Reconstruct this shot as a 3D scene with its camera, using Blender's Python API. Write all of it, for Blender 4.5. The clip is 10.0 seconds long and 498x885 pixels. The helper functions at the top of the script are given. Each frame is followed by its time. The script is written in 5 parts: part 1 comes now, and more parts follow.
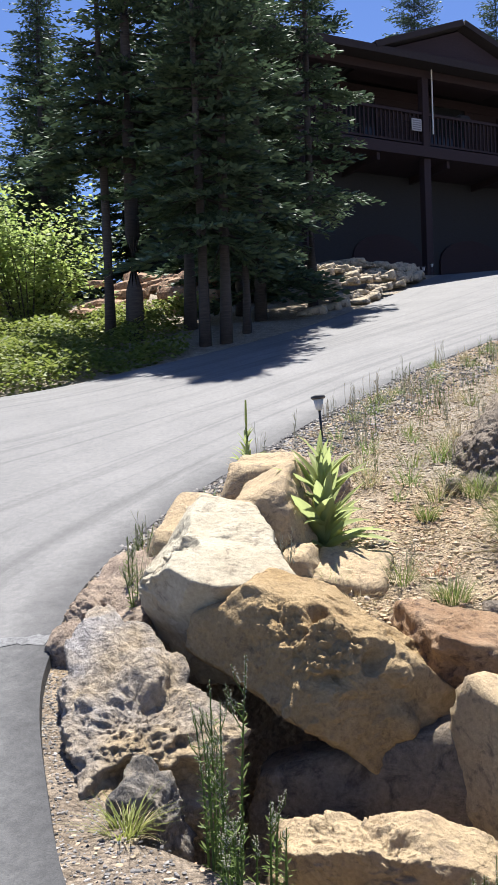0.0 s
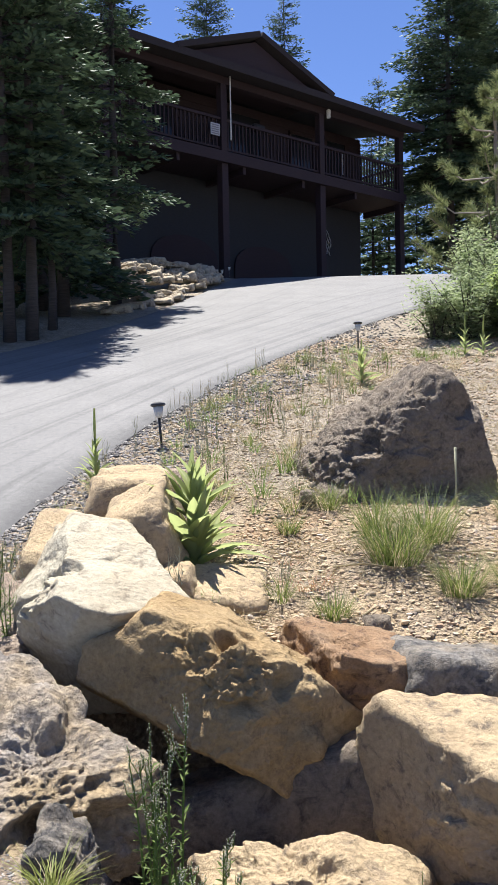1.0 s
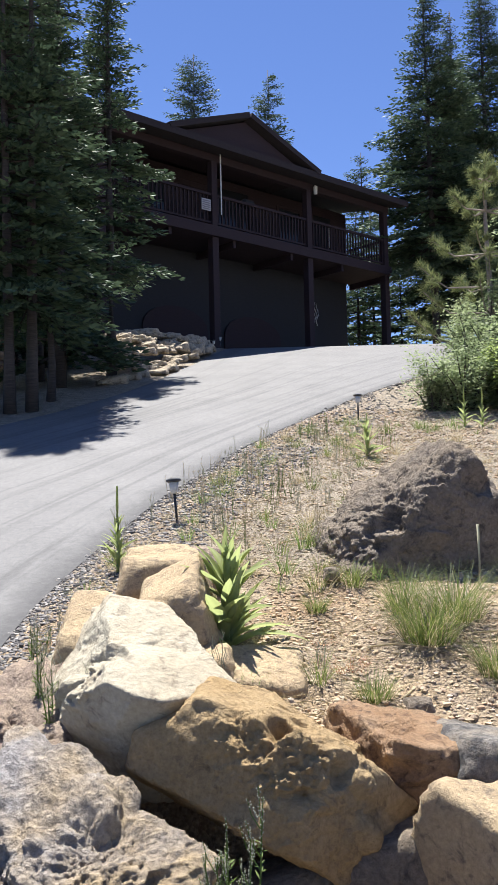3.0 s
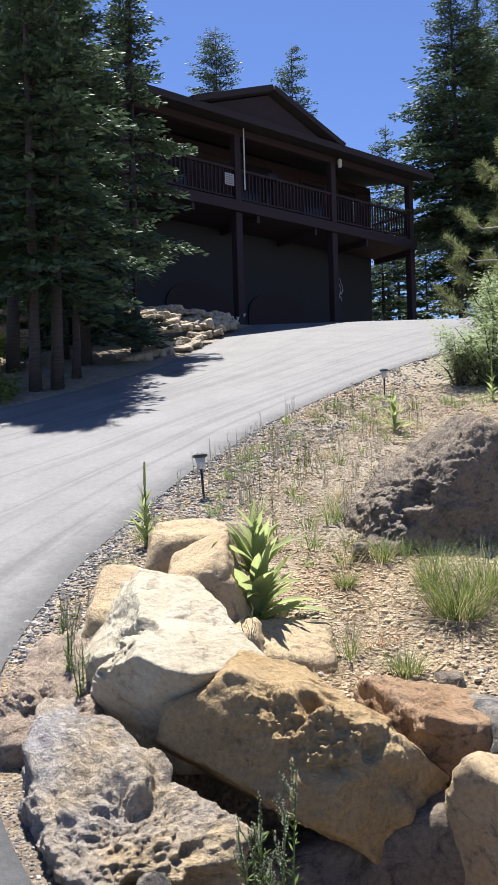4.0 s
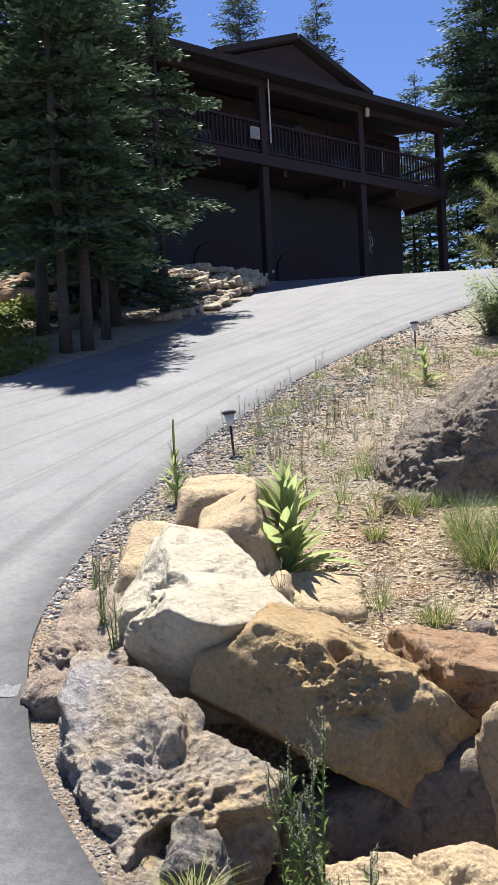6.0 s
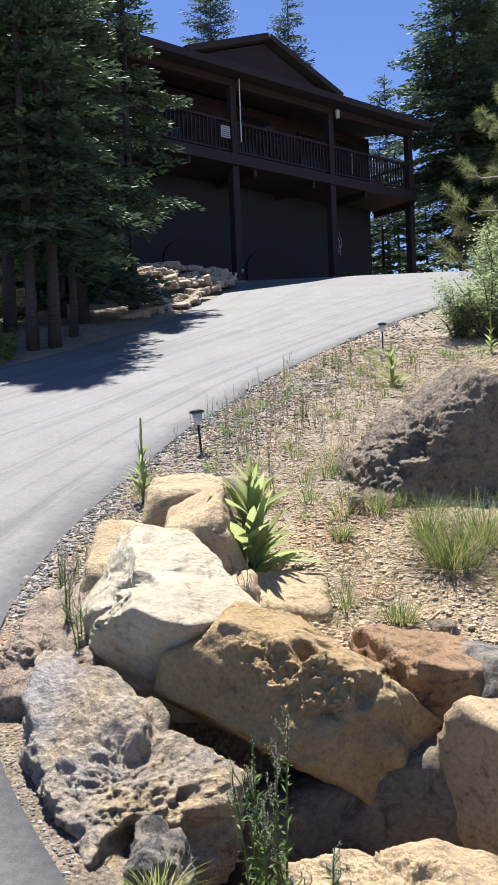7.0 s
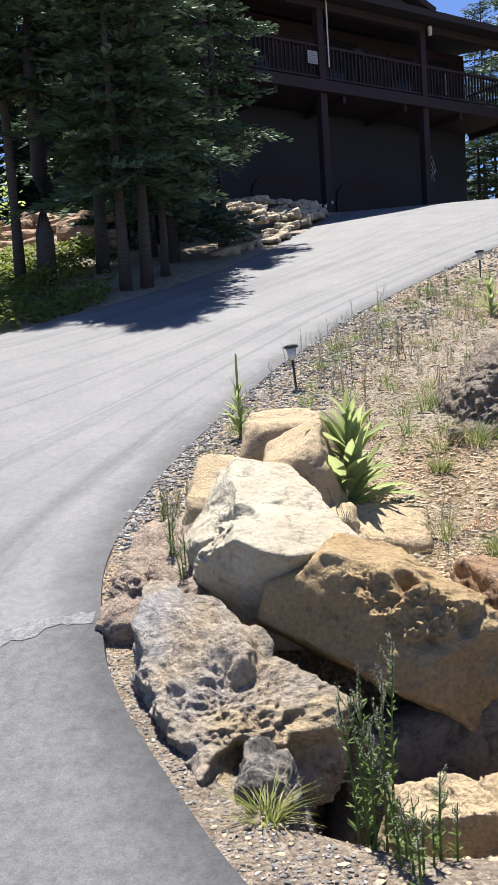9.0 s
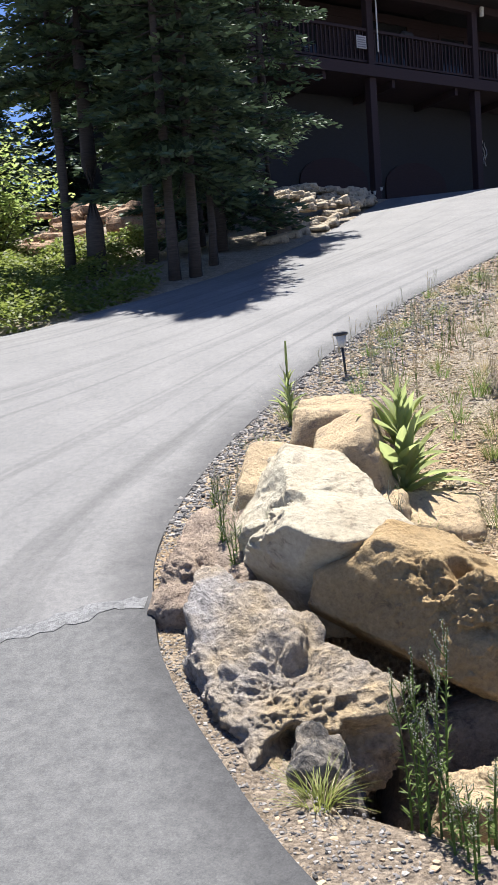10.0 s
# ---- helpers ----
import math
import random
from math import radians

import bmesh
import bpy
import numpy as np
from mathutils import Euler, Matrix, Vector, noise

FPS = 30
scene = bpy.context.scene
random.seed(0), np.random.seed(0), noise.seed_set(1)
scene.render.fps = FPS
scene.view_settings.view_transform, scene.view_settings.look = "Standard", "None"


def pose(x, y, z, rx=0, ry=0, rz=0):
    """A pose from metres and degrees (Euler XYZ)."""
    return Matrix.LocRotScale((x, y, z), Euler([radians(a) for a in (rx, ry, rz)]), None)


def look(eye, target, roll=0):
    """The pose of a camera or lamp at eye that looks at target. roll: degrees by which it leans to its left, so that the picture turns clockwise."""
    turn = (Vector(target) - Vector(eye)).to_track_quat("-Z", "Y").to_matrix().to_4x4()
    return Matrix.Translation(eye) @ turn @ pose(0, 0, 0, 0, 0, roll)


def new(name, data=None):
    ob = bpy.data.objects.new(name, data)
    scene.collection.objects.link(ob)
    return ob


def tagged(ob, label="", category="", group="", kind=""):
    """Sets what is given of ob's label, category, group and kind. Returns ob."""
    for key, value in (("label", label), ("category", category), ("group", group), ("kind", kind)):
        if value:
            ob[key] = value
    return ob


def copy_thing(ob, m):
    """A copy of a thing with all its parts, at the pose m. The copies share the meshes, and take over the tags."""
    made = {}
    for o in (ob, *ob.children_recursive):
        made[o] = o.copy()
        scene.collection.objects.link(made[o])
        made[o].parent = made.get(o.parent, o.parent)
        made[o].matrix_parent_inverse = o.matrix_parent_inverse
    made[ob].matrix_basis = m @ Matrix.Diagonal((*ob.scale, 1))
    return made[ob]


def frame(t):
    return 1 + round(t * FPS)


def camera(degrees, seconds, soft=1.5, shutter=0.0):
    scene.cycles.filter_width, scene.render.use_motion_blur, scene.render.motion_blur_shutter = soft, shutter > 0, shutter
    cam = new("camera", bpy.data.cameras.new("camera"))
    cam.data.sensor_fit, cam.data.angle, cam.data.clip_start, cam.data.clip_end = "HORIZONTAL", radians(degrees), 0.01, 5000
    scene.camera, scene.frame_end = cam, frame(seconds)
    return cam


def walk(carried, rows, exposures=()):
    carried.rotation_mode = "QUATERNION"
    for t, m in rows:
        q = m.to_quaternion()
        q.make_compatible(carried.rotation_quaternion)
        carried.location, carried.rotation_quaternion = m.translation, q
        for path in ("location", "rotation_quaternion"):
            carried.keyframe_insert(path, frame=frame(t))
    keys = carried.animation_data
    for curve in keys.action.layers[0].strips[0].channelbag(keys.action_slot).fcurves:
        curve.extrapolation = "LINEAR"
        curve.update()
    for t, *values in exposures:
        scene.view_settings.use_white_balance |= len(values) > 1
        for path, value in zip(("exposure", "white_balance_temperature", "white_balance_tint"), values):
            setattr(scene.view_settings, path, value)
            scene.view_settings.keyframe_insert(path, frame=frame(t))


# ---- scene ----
cam = camera(32.1, 10.0, soft=1.1)
PATH = [
    (0, (0.469, 0.703, 1.439), (-0.072, 2.628, 1.405), -2.0),
    (0.5, (0.2, 0.724, 1.497), (-0.057, 2.707, 1.436), -1.8),
    (1, (-0.035, 0.712, 1.557), (-0.078, 2.71, 1.499), -1.1),
    (1.5, (-0.229, 0.659, 1.608), (-0.135, 2.657, 1.604), -2.1),
    (2, (-0.273, 0.618, 1.643), (-0.195, 2.614, 1.752), -1.7),
    (2.2, (-0.275, 0.612, 1.648), (-0.215, 2.606, 1.782), -1.7),
    (3.5, (-0.33, 0.67, 1.638), (-0.354, 2.669, 1.697), -1.2),
    (4, (-0.334, 0.678, 1.631), (-0.389, 2.676, 1.672), -1.5),
    (4.5, (-0.335, 0.683, 1.631), (-0.434, 2.681, 1.637), -1.7),
    (5, (-0.3, 0.678, 1.62), (-0.443, 2.673, 1.599), -2.8),
    (6.5, (-0.299, 0.69, 1.605), (-0.415, 2.686, 1.549), -2.8),
    (7, (-0.295, 0.674, 1.61), (-0.357, 2.673, 1.553), -2.3),
    (7.5, (-0.289, 0.665, 1.607), (-0.336, 2.663, 1.52), -1.9),
    (8, (-0.305, 0.672, 1.594), (-0.438, 2.664, 1.468), -2.4),
    (8.5, (-0.326, 0.674, 1.594), (-0.551, 2.657, 1.458), -3.4),
    (9, (-0.325, 0.666, 1.593), (-0.604, 2.637, 1.403), -3.7),
    (9.5, (-0.336, 0.674, 1.584), (-0.614, 2.642, 1.356), -2.9),
    (10, (-0.34, 0.667, 1.577), (-0.729, 2.618, 1.371), -4.1),
]
walk(cam, [(t, look(eye, target, roll)) for t, eye, target, roll in PATH])


# ---- light ----
SUN = Vector((-0.11, 0.325, 0.94)).normalized()
world = bpy.data.worlds.new("sky")
scene.world = world
world.use_nodes = True
sky = world.node_tree.nodes.new("ShaderNodeTexSky")
sky.sky_type = "NISHITA"
sky.sun_disc = False
sky.sun_elevation = math.asin(SUN.z)
sky.sun_rotation = math.atan2(SUN.x, SUN.y)
sky.altitude = 1900
sky.air_density, sky.dust_density, sky.ozone_density = 1.0, 0.4, 2.5
background = world.node_tree.nodes["Background"]
background.inputs["Strength"].default_value = 0.056
tint = world.node_tree.nodes.new("ShaderNodeMix")
tint.data_type, tint.blend_type = "RGBA", "MULTIPLY"
tint.inputs["Factor"].default_value = 1.0
tint.inputs["B"].default_value = (0.86, 0.95, 1.26, 1)
world.node_tree.links.new(sky.outputs[0], tint.inputs["A"])
world.node_tree.links.new(tint.outputs["Result"], background.inputs["Color"])
sun_data = bpy.data.lights.new("sun", "SUN")
sun_data.energy, sun_data.angle, sun_data.color = 5.0, radians(0.55), (1.0, 0.97, 0.935)
sun = new("sun", sun_data)
sun.matrix_world = look(SUN * 60, (0, 0, 0))
scene.view_settings.exposure = 1.32


# ---- materials ----
def material(name, roughness=0.8, metal=0.0, spec=0.3):
    mat = bpy.data.materials.new(name)
    mat.use_nodes = True
    tree = mat.node_tree
    shader = tree.nodes["Principled BSDF"]
    shader.inputs["Roughness"].default_value = roughness
    shader.inputs["Metallic"].default_value = metal
    shader.inputs["Specular IOR Level"].default_value = spec
    return mat, tree, shader


def node(tree, kind, **values):
    n = tree.nodes.new(kind)
    for key, value in values.items():
        n.inputs[key].default_value = value
    return n


def noise_tex(tree, scale, detail=6.0, rough=0.6, coord="Object", stretch=None, distortion=0.0):
    place = tree.nodes.new("ShaderNodeTexCoord")
    tex = node(tree, "ShaderNodeTexNoise", Scale=scale, Detail=detail, Roughness=rough, Distortion=distortion)
    if stretch:
        mapping = tree.nodes.new("ShaderNodeMapping")
        mapping.inputs["Scale"].default_value = stretch
        tree.links.new(place.outputs[coord], mapping.inputs["Vector"])
        tree.links.new(mapping.outputs["Vector"], tex.inputs["Vector"])
    else:
        tree.links.new(place.outputs[coord], tex.inputs["Vector"])
    return tex


def ramp(tree, source, stops):
    r = tree.nodes.new("ShaderNodeValToRGB")
    while len(r.color_ramp.elements) < len(stops):
        r.color_ramp.elements.new(0.5)
    for element, (at, colour) in zip(r.color_ramp.elements, stops):
        element.position = at
        element.color = (*colour, 1)
    tree.links.new(source, r.inputs["Fac"])
    return r


def mix(tree, factor, a, b, mode="MIX"):
    m = tree.nodes.new("ShaderNodeMix")
    m.data_type, m.blend_type = "RGBA", mode
    for socket, value in ((m.inputs["Factor"], factor), (m.inputs["A"], a), (m.inputs["B"], b)):
        if hasattr(value, "links"):
            tree.links.new(value, socket)
        elif isinstance(value, tuple):
            socket.default_value = (*value, 1)
        else:
            socket.default_value = value
    return m.outputs["Result"]


def bump(tree, shader, height, strength, distance):
    b = node(tree, "ShaderNodeBump", Strength=strength, Distance=distance)
    tree.links.new(height, b.inputs["Height"])
    tree.links.new(b.outputs["Normal"], shader.inputs["Normal"])


def stone_material(name, base, second, dark, dark_share=0.4, scale=3.0, relief=0.012, speckle=0.25):
    mat, tree, shader = material(name, 0.9, spec=0.2)
    big = noise_tex(tree, scale, 5, 0.6)
    fine = noise_tex(tree, scale * 14, 8, 0.7)
    spots = noise_tex(tree, scale * 3.2, 9, 0.72, distortion=0.6)
    first = ramp(tree, big.outputs["Fac"], ((0.35, base), (0.65, second)))
    stain = ramp(tree, spots.outputs["Fac"], ((dark_share - 0.02, (1, 1, 1)), (dark_share + 0.13, (0, 0, 0))))
    c = mix(tree, stain.outputs["Color"], first.outputs["Color"], dark)
    grain = ramp(tree, fine.outputs["Fac"], ((0.3, (1 - speckle,) * 3), (0.7, (1 + speckle * 0.5,) * 3)))
    c = mix(tree, 1.0, c, grain.outputs["Color"], "MULTIPLY")
    tree.links.new(c, shader.inputs["Base Color"])
    mid = noise_tex(tree, scale * 6, 6, 0.65)
    both = node(tree, "ShaderNodeMath")
    both.operation = "ADD"
    tree.links.new(fine.outputs["Fac"], both.inputs[0])
    tree.links.new(mid.outputs["Fac"], both.inputs[1])
    bump(tree, shader, both.outputs[0], 0.9, relief)
    return mat


def leaf_material(name, dark, light, through_share=0.35, spec=0.3):
    mat, tree, shader = material(name, 0.55, spec=spec)
    geometry = tree.nodes.new("ShaderNodeNewGeometry")
    c = ramp(tree, geometry.outputs["Random Per Island"], ((0.0, dark), (1.0, light)))
    tree.links.new(c.outputs["Color"], shader.inputs["Base Color"])
    soft = tree.nodes.new("ShaderNodeBsdfTranslucent")
    tree.links.new(c.outputs["Color"], soft.inputs["Color"])
    both = node(tree, "ShaderNodeMixShader", Fac=through_share)
    tree.links.new(shader.outputs[0], both.inputs[1])
    tree.links.new(soft.outputs[0], both.inputs[2])
    tree.links.new(both.outputs[0], tree.nodes["Material Output"].inputs["Surface"])
    return mat


def wood_material(name, dark, light):
    mat, tree, shader = material(name, 0.75)
    grain = noise_tex(tree, 6, 6, 0.65, stretch=(1, 1, 9))
    c = ramp(tree, grain.outputs["Fac"], ((0.3, dark), (0.7, light)))
    tree.links.new(c.outputs["Color"], shader.inputs["Base Color"])
    bump(tree, shader, grain.outputs["Fac"], 0.4, 0.01)
    return mat


def plain_material(name, colour, roughness=0.6, metal=0.0):
    mat, tree, shader = material(name, roughness, metal)
    fine = noise_tex(tree, 25, 4, 0.6)
    c = ramp(tree, fine.outputs["Fac"], ((0.3, tuple(v * 0.8 for v in colour)), (0.7, tuple(min(1, v * 1.12) for v in colour))))
    tree.links.new(c.outputs["Color"], shader.inputs["Base Color"])
    return mat


def asphalt_material():
    mat, tree, shader = material("asphalt", 0.75, spec=0.35)
    aggregate = noise_tex(tree, 130, 5, 0.75)
    patches = noise_tex(tree, 1.3, 6, 0.6)
    tracks = node(tree, "ShaderNodeTexNoise", Scale=1.0, Detail=5.0, Roughness=0.6, Distortion=0.2)
    lane = tree.nodes.new("ShaderNodeAttribute")
    lane.attribute_name = "lane"
    mapping = tree.nodes.new("ShaderNodeMapping")
    mapping.inputs["Scale"].default_value = (18, 0.09, 0)
    tree.links.new(lane.outputs["Vector"], mapping.inputs["Vector"])
    tree.links.new(mapping.outputs["Vector"], tracks.inputs["Vector"])
    c = ramp(tree, patches.outputs["Fac"], ((0.3, (0.139, 0.137, 0.135)), (0.7, (0.177, 0.173, 0.169))))
    streak = ramp(tree, tracks.outputs["Fac"], ((0.35, (0.78, 0.78, 0.785)), (0.42, (1, 1, 1))))
    c = mix(tree, 1.0, c.outputs["Color"], streak.outputs["Color"], "MULTIPLY")
    wheel = node(tree, "ShaderNodeTexNoise", Scale=1.0, Detail=2.0, Roughness=0.5)
    stretch = tree.nodes.new("ShaderNodeMapping")
    stretch.inputs["Scale"].default_value = (34, 0.045, 0)
    stretch.inputs["Location"].default_value = (3.7, 1.3, 5.0)
    tree.links.new(lane.outputs["Vector"], stretch.inputs["Vector"])
    tree.links.new(stretch.outputs["Vector"], wheel.inputs["Vector"])
    line = ramp(tree, wheel.outputs["Fac"], ((0.34, (0.76, 0.76, 0.765)), (0.43, (1, 1, 1))))
    c = mix(tree, 1.0, c, line.outputs["Color"], "MULTIPLY")
    mottle = noise_tex(tree, 22, 7, 0.7)
    dapple = ramp(tree, mottle.outputs["Fac"], ((0.35, (0.84, 0.84, 0.845)), (0.62, (1.08, 1.08, 1.07))))
    c = mix(tree, 1.0, c, dapple.outputs["Color"], "MULTIPLY")
    # older, darker asphalt on the street side of the seam
    place = tree.nodes.new("ShaderNodeTexCoord")
    split = tree.nodes.new("ShaderNodeSeparateXYZ")
    tree.links.new(place.outputs["Object"], split.inputs[0])

    def calc(kind, a, b):
        m = tree.nodes.new("ShaderNodeMath")
        m.operation = kind
        for socket, value in zip(m.inputs, (a, b)):
            if hasattr(value, "links"):
                tree.links.new(value, socket)
            else:
                socket.default_value = value
        return m.outputs[0]

    seam = calc("ADD", calc("MULTIPLY", calc("MINIMUM", calc("ADD", split.outputs["X"], 1.8), 0.0), 0.58), 4.5)
    wobble = noise_tex(tree, 9, 4, 0.6)
    side = calc("ADD", calc("SUBTRACT", seam, split.outputs["Y"]), calc("MULTIPLY", calc("SUBTRACT", wobble.outputs["Fac"], 0.5), 0.08))
    old = ramp(tree, side, ((0.0, (0, 0, 0)), (0.012, (1, 1, 1))))
    blotch = noise_tex(tree, 17, 9, 0.78)
    worn = ramp(tree, blotch.outputs["Fac"], ((0.33, (0.069, 0.069, 0.0703)), (0.5, (0.103, 0.103, 0.102)), (0.67, (0.136, 0.134, 0.132))))
    c = mix(tree, old.outputs["Color"], c, worn.outputs["Color"])
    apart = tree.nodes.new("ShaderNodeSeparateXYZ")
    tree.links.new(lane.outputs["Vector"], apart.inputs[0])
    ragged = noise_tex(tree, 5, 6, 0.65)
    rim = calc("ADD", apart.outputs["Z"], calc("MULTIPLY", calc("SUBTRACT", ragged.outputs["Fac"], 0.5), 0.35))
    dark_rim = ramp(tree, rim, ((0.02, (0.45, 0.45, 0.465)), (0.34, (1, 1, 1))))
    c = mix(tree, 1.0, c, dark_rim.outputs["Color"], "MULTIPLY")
    speck = ramp(tree, aggregate.outputs["Fac"], ((0.36, (0.72, 0.72, 0.74)), (0.62, (1.12, 1.12, 1.1))))
    c = mix(tree, 1.0, c, speck.outputs["Color"], "MULTIPLY")
    tree.links.new(c, shader.inputs["Base Color"])
    bump(tree, shader, aggregate.outputs["Fac"], 0.5, 0.006)
    return mat


def soil_material():
    mat, tree, shader = material("dry_soil", 0.95, spec=0.1)
    big = noise_tex(tree, 0.9, 5, 0.6)
    mid = noise_tex(tree, 7, 8, 0.7)
    fine = noise_tex(tree, 60, 6, 0.75)
    c = ramp(tree, big.outputs["Fac"], ((0.36, (0.395, 0.282, 0.18)), (0.5, (0.43, 0.341, 0.228)), (0.64, (0.378, 0.314, 0.238))))
    where = tree.nodes.new("ShaderNodeTexCoord")
    split = tree.nodes.new("ShaderNodeSeparateXYZ")
    tree.links.new(where.outputs["Object"], split.inputs[0])
    wander = node(tree, "ShaderNodeMath")
    wander.operation = "MULTIPLY_ADD"
    wander.inputs[1].default_value = 4.0
    tree.links.new(big.outputs["Fac"], wander.inputs[0])
    tree.links.new(split.outputs["Y"], wander.inputs[2])
    span = node(tree, "ShaderNodeMapRange")
    span.inputs["From Min"].default_value, span.inputs["From Max"].default_value = 7.6, 9.6
    tree.links.new(wander.outputs[0], span.inputs["Value"])
    gritty = mix(tree, span.outputs["Result"], c.outputs["Color"], (0.36, 0.315, 0.25))
    foot = node(tree, "ShaderNodeMapRange")
    foot.inputs["From Min"].default_value, foot.inputs["From Max"].default_value = 4.5, 3.9
    tree.links.new(split.outputs["Y"], foot.inputs["Value"])
    gritty = mix(tree, foot.outputs["Result"], gritty, (0.33, 0.275, 0.215))
    c2 = ramp(tree, mid.outputs["Fac"], ((0.35, (0.72, 0.69, 0.66)), (0.65, (1.12, 1.12, 1.12))))
    c = mix(tree, 1.0, gritty, c2.outputs["Color"], "MULTIPLY")
    place = tree.nodes.new("ShaderNodeTexCoord")
    chips = node(tree, "ShaderNodeTexVoronoi", Scale=48.0)
    tree.links.new(place.outputs["Object"], chips.inputs["Vector"])
    tone = ramp(tree, chips.outputs["Color"], ((0.15, (0.72, 0.71, 0.71)), (0.85, (1.2, 1.19, 1.17))))
    c = mix(tree, 1.0, c, tone.outputs["Color"], "MULTIPLY")
    c3 = ramp(tree, fine.outputs["Fac"], ((0.35, (0.66, 0.65, 0.64)), (0.65, (1.18, 1.18, 1.18))))
    c = mix(tree, 1.0, c, c3.outputs["Color"], "MULTIPLY")
    tree.links.new(c, shader.inputs["Base Color"])
    lumps = node(tree, "ShaderNodeMath")
    lumps.operation = "SUBTRACT"
    tree.links.new(fine.outputs["Fac"], lumps.inputs[0])
    tree.links.new(chips.outputs["Distance"], lumps.inputs[1])
    bump(tree, shader, lumps.outputs[0], 1.0, 0.02)
    return mat


ASPHALT, SOIL = asphalt_material(), soil_material()
PALE_PATCH = stone_material("pale_patch", (0.30, 0.30, 0.297), (0.245, 0.245, 0.243), (0.165, 0.165, 0.165), 0.43, 11.0, 0.012)
PALE_STONE = stone_material("pale_stone", (0.44, 0.40, 0.305), (0.385, 0.33, 0.235), (0.17, 0.135, 0.10), 0.33, 3.0, 0.014, 0.25)
OCHRE_STONE = stone_material("ochre_stone", (0.385, 0.265, 0.13), (0.43, 0.315, 0.175), (0.17, 0.115, 0.07), 0.31, 3.0, 0.03, 0.35)
RUST_STONE = stone_material("rust_stone", (0.28, 0.17, 0.095), (0.36, 0.245, 0.15), (0.11, 0.07, 0.05), 0.36, 5.0, 0.02, 0.3)
SANDY_STONE = stone_material("sandy_stone", (0.47, 0.364, 0.224), (0.426, 0.319, 0.196), (0.19, 0.151, 0.112), 0.35, 4.0, 0.018, 0.3)
CRAG_STONE = stone_material("crag_stone", (0.36, 0.335, 0.315), (0.47, 0.355, 0.21), (0.13, 0.115, 0.105), 0.35, 2.2, 0.045, 0.5)
GREY_STONE = stone_material("grey_stone", (0.25, 0.235, 0.215), (0.31, 0.25, 0.175), (0.08, 0.078, 0.078), 0.39, 3.0, 0.03, 0.45)
BROWN_STONE = stone_material("brown_stone", (0.215, 0.18, 0.145), (0.28, 0.225, 0.165), (0.10, 0.085, 0.07), 0.37, 3.0, 0.035, 0.4)
PINK_STONE = stone_material("pink_stone", (0.34, 0.26, 0.195), (0.39, 0.31, 0.235), (0.16, 0.12, 0.10), 0.38, 4.0, 0.025, 0.35)
RED_SLAB = stone_material("red_slab", (0.36, 0.22, 0.14), (0.44, 0.31, 0.21), (0.15, 0.10, 0.075), 0.38, 2.5, 0.03, 0.3)
SLAB_STONE = stone_material("slab_stone", (0.40, 0.33, 0.24), (0.47, 0.40, 0.29), (0.13, 0.105, 0.085), 0.38, 2.0, 0.03, 0.3)
BARK = wood_material("bark", (0.03, 0.026, 0.024), (0.075, 0.063, 0.056))
FIR = leaf_material("fir_needles", (0.0497, 0.0829, 0.0553), (0.116, 0.166, 0.094), 0.15, 0.08)
HOUSE_WOOD = wood_material("dark_red_siding", (0.022, 0.0135, 0.016), (0.031, 0.019, 0.023))
SIDING_GREY = wood_material("dark_grey_siding", (0.017, 0.018, 0.021), (0.025, 0.026, 0.030))
ROOFING = plain_material("roofing", (0.03, 0.024, 0.026), 0.9)
WHITE = plain_material("white_paint", (0.576, 0.576, 0.56), 0.5)
SIGN = plain_material("weathered_sign", (0.336, 0.336, 0.352), 0.6)
INK = plain_material("grey_ink", (0.16, 0.16, 0.18), 0.7)
GLASS = plain_material("window_glass", (0.02, 0.022, 0.025), 0.06)


# ---- building helpers ----
def link(name, bm, mat, smooth=False):
    me = bpy.data.meshes.new(name)
    bm.to_mesh(me)
    bm.free()
    if smooth:
        me.shade_smooth()
    if mat:
        me.materials.append(mat)
    return new(name, me)


def part(name, bm, mat, parent, label="", smooth=False):
    ob = link(name, bm, mat, smooth)
    ob.parent = parent
    return tagged(ob, label) if label else ob


def raw(name, verts, faces, mat, parent=None, smooth=False):
    me = bpy.data.meshes.new(name)
    me.from_pydata([tuple(v) for v in verts], [], faces)
    if smooth:
        me.shade_smooth()
    me.materials.append(mat)
    ob = new(name, me)
    ob.parent = parent
    return ob


def box(bm, lo, hi, m=None, bevel=0.0):
    made = bmesh.ops.create_cube(bm, size=1)["verts"]
    size = [b - a for a, b in zip(lo, hi)]
    mid = [(a + b) / 2 for a, b in zip(lo, hi)]
    bmesh.ops.transform(bm, matrix=(m or Matrix()) @ Matrix.Translation(mid) @ Matrix.Diagonal((*size, 1)), verts=made)
    if bevel:
        edges = list({e for v in made for e in v.link_edges})
        bmesh.ops.bevel(bm, geom=edges, offset=bevel, segments=1, affect="EDGES")


